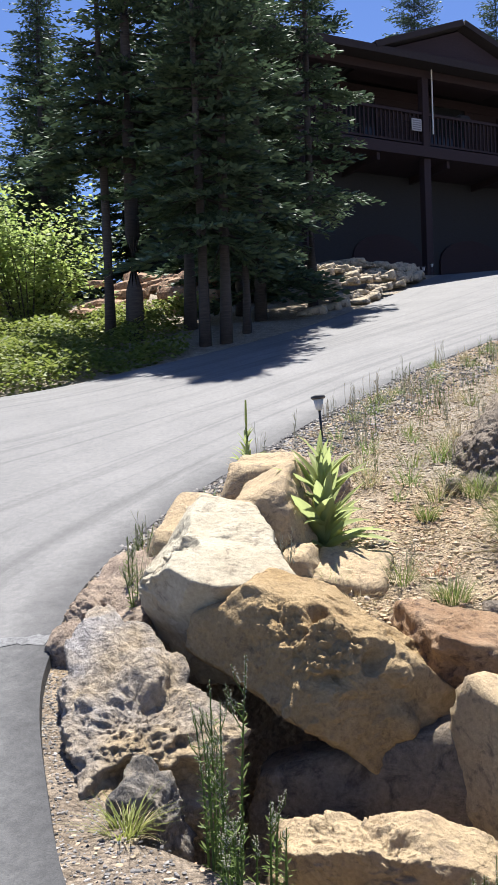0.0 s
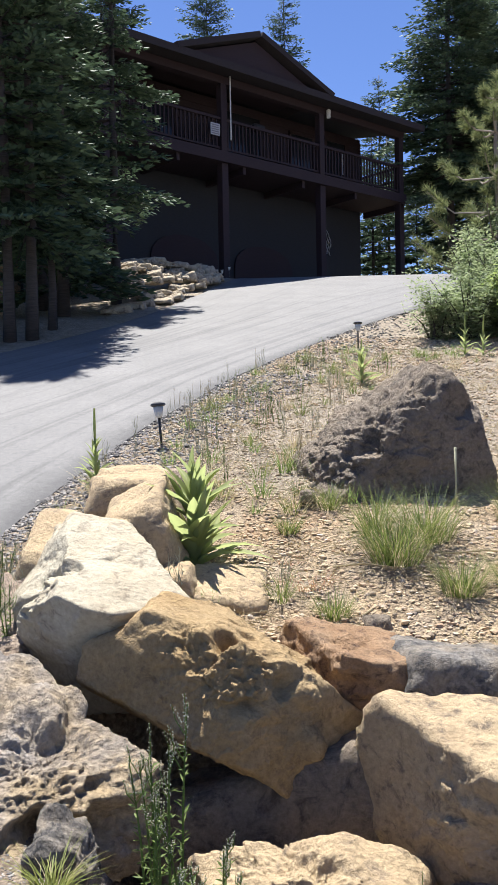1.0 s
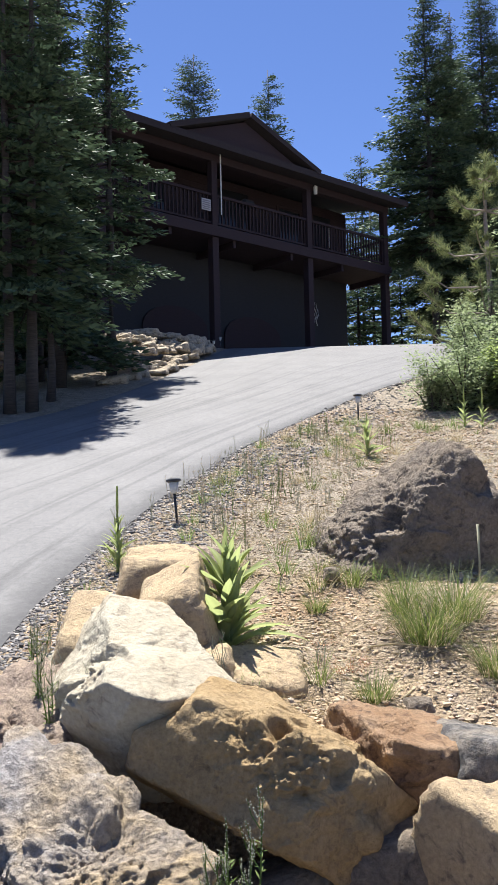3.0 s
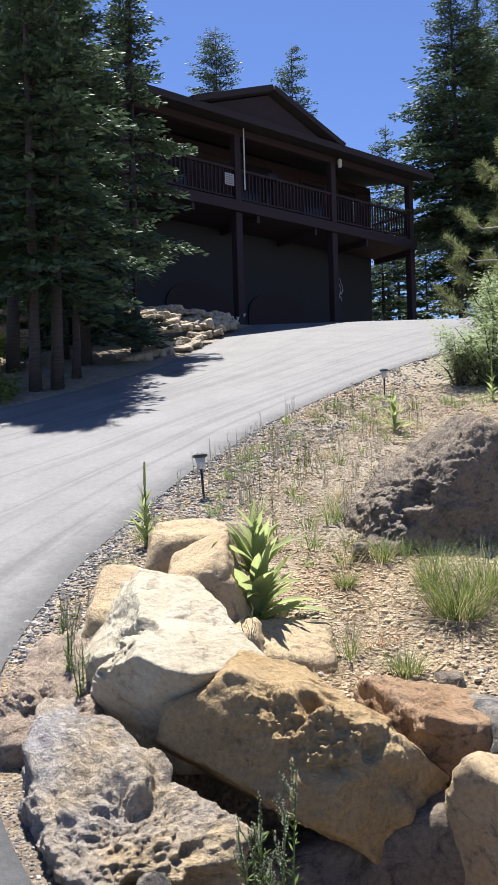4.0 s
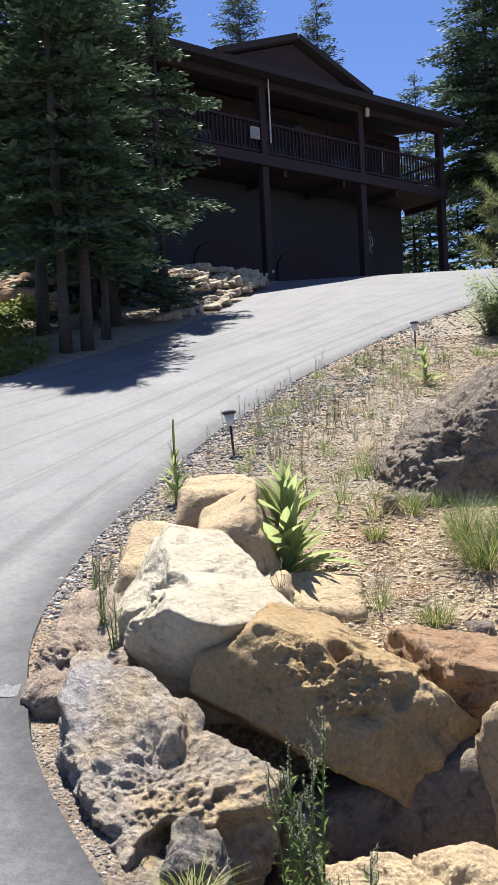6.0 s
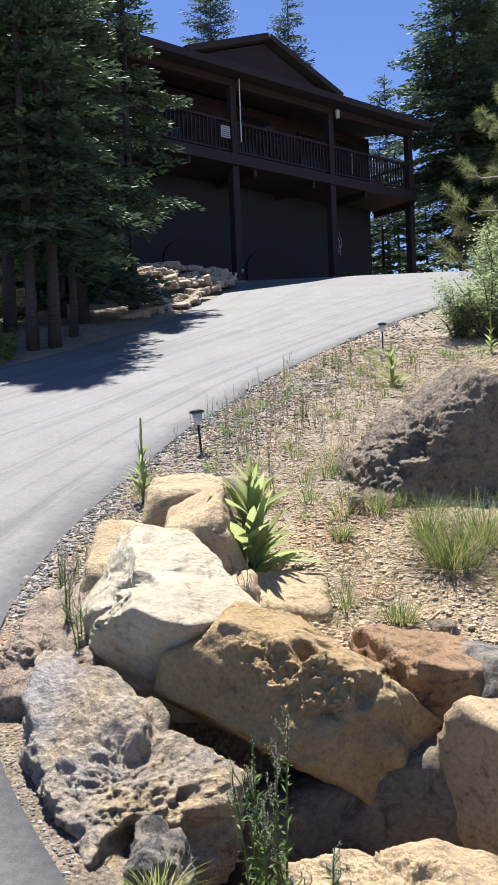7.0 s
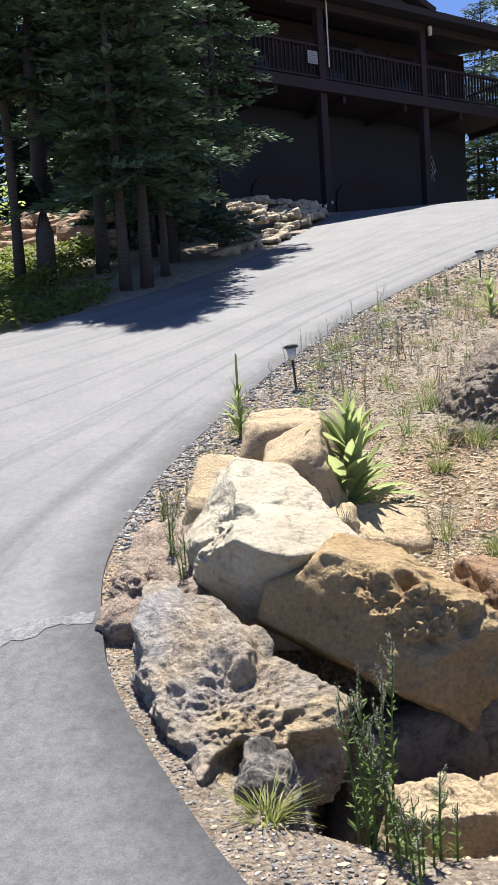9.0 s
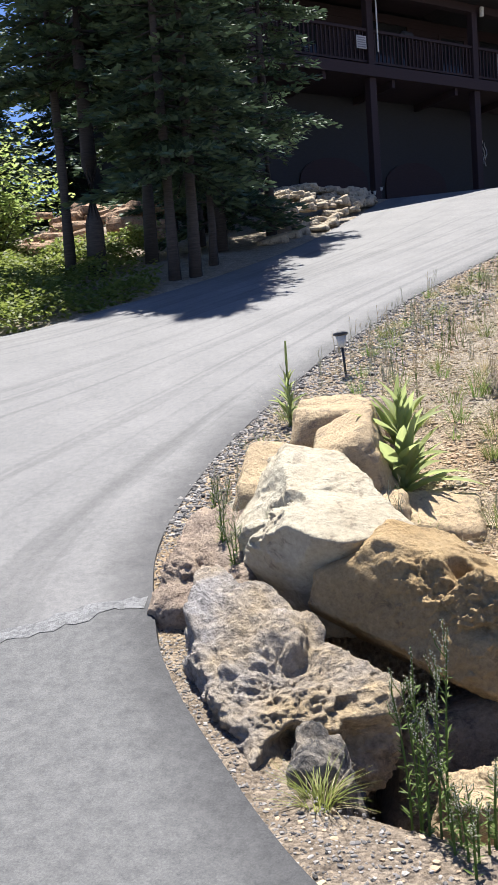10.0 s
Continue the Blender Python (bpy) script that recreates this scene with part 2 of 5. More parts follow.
def tube(bm, points, radii, sides=8):
    rings = []
    for i, (p, r) in enumerate(zip(points, radii)):
        p = Vector(p)
        ahead = Vector(points[min(i + 1, len(points) - 1)]) - Vector(points[max(i - 1, 0)])
        turn = ahead.to_track_quat("Z", "Y")
        rings.append([bm.verts.new(p + turn @ Vector((r * math.cos(k * math.tau / sides), r * math.sin(k * math.tau / sides), 0))) for k in range(sides)])
    for low, high in zip(rings, rings[1:]):
        for k in range(sides):
            bm.faces.new((low[k], low[(k + 1) % sides], high[(k + 1) % sides], high[k]))
    bm.faces.new(rings[0][::-1])
    bm.faces.new(rings[-1])


# ---- the lie of the land ----
def drive(y):
    """Height of the drive at y: gentle at the street, steep above, level past the crest."""
    if y < 4.35:
        return 0.394 - 0.235 * 1.7 * (1 - math.exp(-(4.35 - y) / 1.7))
    z = 0.394 + 0.235 * (min(y, 22.7) - 4.35)
    if y > 22.7:
        z += 0.255 * (min(y, 26.0) - 22.7)
    if y > 26.0:
        k = min(y, 29.0) - 26.0
        z += 0.255 * k - 0.0425 * k * k
    return z


RIGHT = [(14, 0.6), (4, 1.5), (1.2, 1.9), (-0.2, 2.42), (-0.67, 2.82), (-1.09, 3.43), (-1.40, 3.95), (-1.57, 4.35), (-1.75, 5.0), (-1.78, 5.7), (-1.70, 6.6), (-1.47, 7.8), (-1.17, 9.1), (-0.82, 10.2), (-0.44, 11.4), (0.37, 13.3), (1.48, 15.6), (2.92, 18.2), (5, 21.2), (8, 24), (14, 28), (20, 31)]
LEFT = [(-30, -16), (-30, -8), (-26, -4), (-24, 0), (-22, 2), (-20, 4), (-18, 5.4), (-16, 6.4), (-13, 7.7), (-11, 8.5), (-9, 9.5), (-7.3, 10.3), (-6.2, 10.9), (-5.64, 11.25), (-5.1, 11.85), (-4.55, 12.8), (-3.5, 14.9), (-2.6, 17.6), (-1.95, 21), (-1.35, 24.5), (-0.9, 28), (-3, 31)]


def smooth_line(points, steps):
    out = []
    for i in range(len(points) - 1):
        p = [Vector(points[max(0, min(len(points) - 1, k))]) for k in (i - 1, i, i + 1, i + 2)]
        for s in range(steps):
            t = s / steps
            out.append(0.5 * (2 * p[1] + (p[2] - p[0]) * t + (2 * p[0] - 5 * p[1] + 4 * p[2] - p[3]) * t * t + (3 * p[1] - p[0] - 3 * p[2] + p[3]) * t ** 3))
    out.append(Vector(points[-1]))
    return out


RIGHT_LINE, LEFT_LINE = smooth_line(RIGHT, 8), smooth_line(LEFT, 8)
EDGE = np.array([tuple(p) for p in RIGHT_LINE])
OUTER = np.array([tuple(p) for p in LEFT_LINE])


def edge_x(y, line):
    ys = line[:, 1]
    return float(np.interp(y, ys, line[:, 0]))


def wall_y(x):
    """Front line of the boulder wall at x."""
    return 4.40 + 0.28 * math.exp(-((x + 0.72) / 0.25) ** 2) - 0.12 * max(0.0, x) + 0.25 * math.exp(-((x + 1.5) / 0.5) ** 2)


def ease(v, a, b):
    k = min(1, max(0, (v - a) / (b - a)))
    return k * k * (3 - 2 * k)


def land(x, y):
    z = drive(y) - 0.05
    right = edge_x(y, EDGE)
    left = edge_x(y, OUTER)
    if x > right - 0.05:
        off = x - right
        if y > 2.3:
            k = (y - wall_y(x) + 0.25) / 0.5
            k = min(1, max(0, k))
            k = k * k * (3 - 2 * k)
            foot = drive(min(y, 3.0)) - 0.04 - 0.16 * min(1, max(0, (off - 0.35) / 0.3)) * min(1, max(0, (y - 3.05) / 0.3))
            if x < -0.8:
                foot += max(0.0, drive(y) - 0.05 - foot) * ease(-x, 0.86, 1.06)
            top = drive(y) + 0.10 * min(1, max(0, off) / 0.5) - 0.012
            z = foot + (top - foot) * k
            z -= 0.42 * ease(x, -0.74, -0.60) * ease(-x, -0.60, -0.46) * ease(y, 3.22, 3.36) * ease(-y, -4.5, -4.25)
            z += 0.05 * noise.noise((x * 0.8, y * 0.8, 3)) * min(1, max(0, off) / 0.6)
            z += 0.015 * noise.noise((x * 5, y * 5, 8)) * min(1, max(0, off) / 0.2)
    elif x < left:
        off = left - x
        z += 0.04 + 0.012 * min(off, 14) + 0.12 * noise.noise((x * 0.5, y * 0.5, 1)) * min(1, off)
    far = max(0, math.hypot(x, y - 15) - 45)
    return z - 0.03 * far + 2.0 * noise.noise((x * 0.02, y * 0.02, 4)) * min(1, far / 40)


def steps_between(stops):
    out = []
    for (a, b, d) in stops:
        n = max(1, round((b - a) / d))
        out += [a + (b - a) * i / n for i in range(n)]
    return out + [stops[-1][1]]


def build_ground():
    xs = steps_between([(-400, -60, 34), (-60, -20, 4), (-20, -5, 0.6), (-5, -2, 0.2), (-2, 2.5, 0.06), (2.5, 8, 0.3), (8, 30, 1.5), (30, 60, 4), (60, 400, 34)])
    ys = steps_between([(-400, -60, 34), (-60, -10, 5), (-10, 2, 0.6), (2, 8, 0.06), (8, 14, 0.2), (14, 32, 0.5), (32, 80, 3), (80, 500, 30)])
    verts = [(x, y, land(x, y)) for y in ys for x in xs]
    w = len(xs)
    faces = [(j * w + i, j * w + i + 1, (j + 1) * w + i + 1, (j + 1) * w + i) for j in range(len(ys) - 1) for i in range(w - 1)]
    ob = raw("ground", verts, faces, SOIL, smooth=True)
    tagged(ob, "dry reddish soil with gravel and pine litter", "ground", kind="structure")


def build_road():
    across = 24
    verts, faces = [], []
    for r, l in zip(RIGHT_LINE, LEFT_LINE):
        for i in range(across + 1):
            p = r.lerp(l, (i / across) ** 1.5)
            verts.append((p.x, p.y, drive(p.y) + 0.006 * noise.noise((p.x * 0.7, p.y * 0.7, 0))))
    w = across + 1
    n = len(RIGHT_LINE)
    faces = [(j * w + i, (j + 1) * w + i, (j + 1) * w + i + 1, j * w + i + 1) for j in range(n - 1) for i in range(across)]
    for side in (0, across):
        base = len(verts)
        for j in range(n):
            x, y, z = verts[j * w + side]
            verts.append((x + (0.03 if side == 0 else -0.03), y - 0.01, z - 0.14))
        for j in range(n - 1):
            q = (j * w + side, base + j, base + j + 1, (j + 1) * w + side)
            faces.append(q if side == 0 else q[::-1])
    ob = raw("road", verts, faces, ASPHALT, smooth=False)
    lane = ob.data.attributes.new("lane", "FLOAT_VECTOR", "POINT")
    run = 0.0
    for j in range(n):
        if j:
            run += (RIGHT_LINE[j] - RIGHT_LINE[j - 1]).length
        for i in range(w):
            lane.data[j * w + i].vector = ((i / across) ** 1.5, run, (i / across) ** 1.5 * (RIGHT_LINE[j] - LEFT_LINE[j]).length)
    tagged(ob, "sunlit grey asphalt driveway climbing to the house", "road", kind="structure")


build_ground()
build_road()


# ---- boulders ----
def unit_sphere(level):
    bm = bmesh.new()
    bmesh.ops.create_icosphere(bm, subdivisions=level, radius=1)
    v = np.array([tuple(p.co) for p in bm.verts])
    f = [tuple(q.index for q in face.verts) for face in bm.faces]
    bm.free()
    return v, f


SPHERES = {level: unit_sphere(level) for level in (1, 2, 3, 4, 5, 6, 7)}


def facets(q, scale):
    """Height of a broken surface: every cell is a small tilted face."""
    (first, second, _, _), cells = noise.voronoi(q * scale)
    near = cells[0]
    return (q * scale - near).dot(noise.noise_vector(near * 7.31)) * (0.35 + 0.65 * min(1, (second - first) * 7))


def boulder(centre, planes, mat, seed, level=5, chips=10, rough=0.035, scale=3.5, soft=14, name="boulder", label="", group="boulders of the wall", scoops=(), broken=0.45):
    """A stone with flat broken faces: planes are (normal, a place that the face passes through, how rough it is)."""
    c = np.array(centre)
    rng = np.random.default_rng(seed)
    dirs, faces = SPHERES[level]
    inverse, relief = np.zeros(len(dirs)), np.zeros(len(dirs))
    for n, p, *grade in planes:
        n = np.array(n, float)
        n /= np.linalg.norm(n)
        share = np.maximum(0, dirs @ n / max(0.03, float(n @ (np.array(p) - c)))) ** soft
        inverse += share
        relief += share * (grade[0] if grade else 1.0)
    relief /= np.maximum(inverse, 1e-9)
    r = np.maximum(inverse, 1e-9) ** (-1 / soft)
    for k in range(chips):
        n = rng.normal(size=3)
        n /= np.linalg.norm(n)
        reach = dirs @ n * r
        d = reach.max() * rng.uniform(0.86, 0.97)
        over = reach > d
        r[over] = d / (dirs[over] @ n)
    pts = dirs * r[:, None]
    shift = Vector((seed * 1.7, seed * 0.9, 0))
    for i, (d, p, rough_here) in enumerate(zip(dirs, pts, relief * rough)):
        q = Vector(p + c) + shift
        w = noise.fractal(q * scale * 0.8, 0.9, 2.1, 3, noise_basis="PERLIN_ORIGINAL") * rough * 0.7
        k = min(1, max(0, broken + 2.4 * noise.noise(q * scale * 0.6 + Vector((3, 7, 1)))))
        where = 0.12 + 0.88 * k * k * (3 - 2 * k)
        bed = Vector((q.x * 0.75 + q.z * 0.35, q.y, q.z * 1.25 - q.x * 0.25))
        w += facets(bed, scale) * rough_here * 2.5 * (0.5 + 0.5 * where)
        w += facets(bed, scale * 2.6) * rough_here * 1.5 * where
        w += noise.fractal(bed * scale * 2.2, 0.8, 2.1, 4) * rough_here * 0.55 * (0.4 + 0.6 * where)
        w += facets(bed, scale * 6.5) * rough_here * 0.7 * where
        if level > 5:
            w += facets(bed, scale * 14) * rough_here * 0.25 * where
        w += noise.fractal(q * scale * 10, 0.7, 2.2, 3) * rough_here * 0.16 * (0.35 + where)
        for place, reach, depth in scoops:
            far = (Vector(p + c) - Vector(place)).length / reach * (1 + 0.55 * noise.noise(q * 9))
            if far < 1:
                w -= depth * (1 - far ** 3) ** 1.5
        pts[i] = p + d * w
    ob = raw(name, pts, faces, mat, smooth=level > 3)
    ob.location = centre
    return tagged(ob, label, "boulder", group)


def simple_planes(centre, half, tilt=(0, 0)):
    """Six faces and a bevelled brow for a plain stone."""
    c, (a, b, h) = Vector(centre), half
    top = Vector((tilt[0], tilt[1], 1))
    return [(top, c + Vector((0, 0, h))), ((0, 0, -1), c - Vector((0, 0, h))), ((-1, -0.1, 0.25), c - Vector((a, 0, 0))), ((1, -0.1, 0.25), c + Vector((a, 0, 0))),
            ((0.1, -1, 0.15), c - Vector((0, b, 0))), ((0, 1, 0.15), c + Vector((0, b, 0))), ((0, -0.86, 0.5), c + Vector((0, -0.9 * b, 0.75 * h)))]


def boulder_wall():
    boulder((-0.18, 4.20, 0.42), [((0.257, -0.112, 0.965), (-0.171, 4.437, 0.735), 0.35), ((-0.19, -0.865, 0.465), (-0.045, 3.945, 0.60), 1.3), ((-0.38, -0.90, 0.20), (-0.782, 4.183, 0.571), 0.3), ((0.56, -0.82, 0.02), (-0.025, 3.93, 0.60), 0.35),
            ((-0.47, -0.38, -0.80), (-0.20, 3.95, 0.25), 0.4), ((0.6, 0.2, 0.725), (0.089, 4.074, 0.577), 0.5), ((0.9, 0.35, 0.1), (0.34, 4.22, 0.2), 0.5), ((-0.9, 0.1, 0.1), (-0.82, 4.2, 0.6), 0.5), ((-0.05, 0.96, 0.28), (-0.1, 4.47, 0.73), 0.5),
            ((-0.52, 0.05, 0.85), (-0.5, 4.25, 0.82), 0.5), ((0.15, -0.5, -0.85), (0.16, 4.0, 0.0), 0.5)],
            OCHRE_STONE, 3, 7, 2, 0.042, 4.2, 44, label="large ochre boulder with a rough broken face", scoops=(((-0.205, 4.04, 0.705), 0.075, 0.11), ((0.10, 3.99, 0.48), 0.06, -0.05), ((0.13, 4.0, 0.30), 0.08, -0.06), ((0.02, 3.95, 0.54), 0.06, 0.05)), broken=1.5)
    boulder((-0.80, 4.66, 0.70), [((0.18, -0.275, 0.943), (-0.484, 4.546, 0.838), 0.4), ((-0.70, -0.30, 0.64), (-1.0, 4.62, 0.92), 2.2), ((-0.93, -0.30, -0.15), (-1.20, 4.62, 0.66), 1.2), ((-0.15, -0.90, -0.42), (-0.78, 4.185, 0.80), 0.3), ((-0.6, -0.70, -0.40), (-1.06, 4.34, 0.76), 0.5),
            ((0.83, 0.33, 0.25), (-0.464, 4.56, 0.83), 0.6), ((0.5, -0.75, -0.45), (-0.53, 4.26, 0.8), 0.4), ((0, 0, -1), (0, 0, 0.25)), ((0, 1, 0.3), (-0.9, 5.12, 0.97)), ((0.0, -0.60, 0.80), (-0.72, 4.20, 0.815), 1.2)],
            PALE_STONE, 5, 7, 2, 0.030, 3.0, 50, label="big pale cream boulder, flat on top", scoops=(((-0.95, 4.50, 0.92), 0.10, 0.06), ((-1.07, 4.62, 0.82), 0.12, 0.06)), broken=0.45)
    boulder((-0.95, 3.92, 0.10), [((0.016, -0.37, 0.93), (-0.964, 4.221, 0.505), 1.0), ((0.55, 0.83, -0.05), (-0.85, 4.08, 0.419), 0.5), ((0.85, -0.5, -0.10), (-0.40, 3.85, 0.3), 0.8), ((0.55, -0.74, -0.38), (-0.72, 3.52, 0.26), 0.8), ((-0.85, -0.5, 0.10), (-1.18, 3.76, 0.3), 0.8),
            ((-0.64, -0.75, 0.15), (-1.03, 3.53, 0.22), 0.8), ((-0.2, -0.97, 0.15), (-0.9, 3.38, 0.17), 0.8), ((-0.97, -0.2, 0.15), (-1.32, 4.25, 0.42), 0.9), ((-0.45, 0.85, 0.3), (-1.25, 4.42, 0.6), 0.6), ((0, 0, -1), (0, 0, -0.12))],
            CRAG_STONE, 8, 7, 5, 0.041, 4.6, 34, label="craggy grey boulder stained with rust", scoops=(((-0.76, 3.46, 0.20), 0.17, 0.24), ((-0.60, 3.62, 0.16), 0.16, 0.12), ((-1.16, 4.22, 0.50), 0.42, -0.12), ((-0.98, 4.05, 0.46), 0.06, 0.02)), broken=1.5)
    boulder((-0.74, 3.48, 0.10), simple_planes((-0.74, 3.48, 0.09), (0.105, 0.11, 0.145), (0.5, -0.4)), GREY_STONE, 11, 6, 5, 0.032, 7, label="small grey broken stone at the wall foot")
    boulder((0.37, 4.42, 0.36), [((0.15, -0.05, 0.98), (0.28, 4.38, 0.60)), ((-0.8, -0.4, 0.1), (0.17, 4.30, 0.5)), ((0.9, -0.2, 0.2), (0.58, 4.35, 0.42)), ((-0.1, -0.93, -0.30), (0.3, 4.16, 0.56)), ((0, 0, -1), (0, 0, 0.22)), ((0, 1, 0), (0.3, 4.66, 0.5))],
            RUST_STONE, 13, 6, 4, 0.026, 5, 26, label="squat rust-brown boulder in the wall")
    boulder((0.85, 4.35, 0.38), [((0.12, 0.1, 0.98), (0.8, 4.35, 0.56)), ((-0.9, -0.2, 0.3), (0.5, 4.2, 0.5)), ((0, -0.95, -0.05), (0.8, 4.1, 0.4)), ((1, 0, 0), (1.35, 4.2, 0.3)), ((0, 0, -1), (0, 0, 0.1)), ((0, 1, 0), (0.8, 4.6, 0.4)), ((0.1, -0.88, 0.42), (0.8, 4.13, 0.5))],
            GREY_STONE, 17, 5, 6, 0.025, 6, label="long grey boulder half sunk in soil")
    boulder((0.86, 3.78, 0.12), [((0.12, -0.25, 0.95), (0.75, 3.8, 0.41)), ((-0.75, -0.65, 0.0), (0.53, 3.74, 0.3)), ((-0.45, -0.85, -0.15), (0.72, 3.56, 0.15)), ((1, 0, 0.1), (1.35, 3.6, 0.2)), ((0, 0, -1), (0, 0, -0.1)), ((0, 1, 0), (0.7, 4.05, 0.3))],
            SANDY_STONE, 19, 6, 4, 0.03, 3.4, 22, label="broad sandy boulder with a lit flat top", broken=0.35)
    boulder((0.1, 3.6, -0.14), [((-0.25, -0.15, 0.95), (0.04, 3.55, 0.06)), ((0.22, -0.2, 0.94), (0.26, 3.55, 0.05)), ((-0.86, -0.45, 0.1), (-0.22, 3.5, -0.02)), ((-0.1, -0.97, -0.15), (0.1, 3.48, 0.02)), ((0.8, -0.1, 0.5), (0.44, 3.5, 0.0)), ((0, 0, -1), (0, 0, -0.55)), ((0, 1, 0.3), (0.1, 3.74, 0.0))],
            SANDY_STONE, 23, 7, 4, 0.034, 4.2, 20, label="rough grey-tan boulder at the wall foot", scoops=(((0.14, 3.5, 0.06), 0.09, 0.05),), broken=0.75)
    boulder((-0.02, 4.12, -0.12), simple_planes((-0.02, 4.12, -0.12), (0.5, 0.22, 0.32), (-0.3, 0.1)), BROWN_STONE, 26, 5, 4, 0.03, 4, label="dark shaded boulder under the ochre one")
    boulder((-0.73, 5.28, 0.97), simple_planes((-0.73, 5.28, 0.97), (0.20, 0.24, 0.18), (-0.55, -0.35)), SANDY_STONE, 29, 5, 5, 0.015, 6, label="yellowish boulder behind the pale one")
    boulder((-0.84, 5.8, 1.05), simple_planes((-0.84, 5.8, 1.05), (0.26, 0.26, 0.2), (0, -0.15)), SANDY_STONE, 31, 5, 5, 0.015, 6, label="rounded tan boulder beside the drive")
    boulder((-0.72, 6.4, 1.05), simple_planes((-0.72, 6.4, 1.05), (0.24, 0.2, 0.17)), PINK_STONE, 33, 5, 5, 0.015, 6, label="low pinkish stone behind the tan boulder")
    boulder((-0.25, 5.1, 0.585), simple_planes((-0.25, 5.1, 0.585), (0.22, 0.24, 0.15), (0.1, -0.25)), SANDY_STONE, 37, 5, 6, 0.018, 7, label="flat sandy stone level with the soil")
    boulder((-0.5, 5.0, 0.69), simple_planes((-0.5, 5.0, 0.69), (0.1, 0.14, 0.13), (0, -0.2)), SANDY_STONE, 38, 4, 6, 0.012, 9, label="small sandy stone under the mullein")
    boulder((-1.38, 4.66, 0.46), [((-0.1, -0.45, 0.88), (-1.38, 4.66, 0.625)), ((-0.9, -0.1, 0.3), (-1.57, 4.7, 0.6)), ((0.9, 0, 0.2), (-1.13, 4.7, 0.6)), ((0, -1, 0.2), (-1.4, 4.4, 0.6)), ((0, 0, -1), (0, 0, 0.3)), ((0, 1, 0), (-1.4, 5.0, 0.7))],
            PINK_STONE, 41, 6, 6, 0.04, 6, label="low pinkish stone at the asphalt edge")
    boulder((-1.17, 5.2, 0.80), simple_planes((-1.17, 5.2, 0.80), (0.16, 0.26, 0.19), (0.1, -0.45)), SANDY_STONE, 43, 5, 6, 0.015, 6, label="small sandy stone behind the cream boulder")
    boulder((0.93, 6.85, 1.15), [((-0.62, -0.22, 0.75), (0.86, 6.7, 1.66), 1.5), ((0.72, 0, 0.62), (1.32, 6.8, 1.77), 0.8), ((0.20, -0.97, 0.03), (0.9, 6.55, 1.2), 0.45), ((-0.85, -0.35, 0.35), (0.42, 6.6, 1.15), 1.4), ((0.97, -0.2, 0.3), (1.52, 6.7, 1.2), 0.6), ((0, 0, -1), (0, 0, 0.75)), ((0, 1, 0.2), (0.9, 7.4, 1.3)), ((0.1, 0, 1), (1.1, 6.8, 1.90)),
            ((-0.35, -0.75, 0.56), (0.92, 6.56, 1.50), 1.4)],
            BROWN_STONE, 47, 7, 4, 0.040, 3.4, 28, label="tall dark brown boulder on the bank", group="boulders on the bank", scoops=(((0.62, 6.55, 1.38), 0.14, 0.10), ((1.36, 6.55, 1.62), 0.16, 0.10)), broken=1.4)
    boulder((2.03, 7.0, 1.2), simple_planes((2.03, 7.0, 1.2), (0.3, 0.35, 0.35), (0.1, -0.2)), BROWN_STONE, 49, 5, 6, 0.03, 5, label="grey-brown boulder beside the tall one", group="boulders on the bank")
    boulder((0.47, 4.80, 0.545), simple_planes((0.47, 4.80, 0.545), (0.075, 0.07, 0.055)), BROWN_STONE, 51, 4, 6, 0.008, 14, name="stone", label="small dark stone lying on soil", group="loose stones")
    boulder((0.22, 6.4, 1.03), simple_planes((0.22, 6.4, 1.03), (0.05, 0.05, 0.04)), BROWN_STONE, 53, 4, 6, 0.008, 14, name="stone", label="small brown stone lying on soil", group="loose stones")


boulder_wall()


def rockery():
    """Heaps of pale stone at the turn of the drive and slabs in the wood."""
    rng = random.Random(5)
    for k in range(110):
        y = 20.2 + 5.4 * rng.random()
        off = 0.2 + 1.8 * rng.random() * min(1, (y - 19.4) / 2) * min(1, (26.3 - y) / 3)
        x = edge_x(y, OUTER) - off
        s = rng.uniform(0.10, 0.30) * (0.7 + 0.08 * (y - 20))
        c = (x, y, land(x, y) + min(0.75, off * 0.5) * min(1, (y - 19.6) / 2.0) + 0.04)
        boulder(c, simple_planes(c, (s * 1.15, s * 0.8, s * 0.30), (rng.uniform(-0.4, 0.4), rng.uniform(-0.4, 0.1))), SLAB_STONE, 300 + k, 4, 7, 0.06, 2.6, 24, "stone", "pale angular stone in the rockery", "rockery stones")
    for k, (x, y, s) in enumerate(((-3.15, 18.9, 0.35), (-2.9, 19.4, 0.3), (-2.75, 19.9, 0.28))):
        c = (x, y, drive(y) + 0.05)
        boulder(c, simple_planes(c, (s, s * 0.5, 0.1), (-0.2, -0.3)), SLAB_STONE, 350 + k, 3, 4, 0.02, 5, 14, "stone", "flat pale slab beside the drive", "slabs beside the drive")
    for k in range(34):
        x, y = -10.4 + 4.2 * rng.random(), 20.6 + 2.8 * rng.random()
        s = rng.uniform(0.3, 0.7)
        c = (x, y, land(x, y) + 0.08 + 0.30 * max(0, y - 21.2))
        boulder(c, simple_planes(c, (s, s * 0.6, s * 0.28), (rng.uniform(-0.3, 0.3), -0.2)), RED_SLAB, 370 + k, 3, 4, 0.03, 4, 14, "stone", "reddish slab on the wooded slope", "slabs on the wooded slope")


rockery()


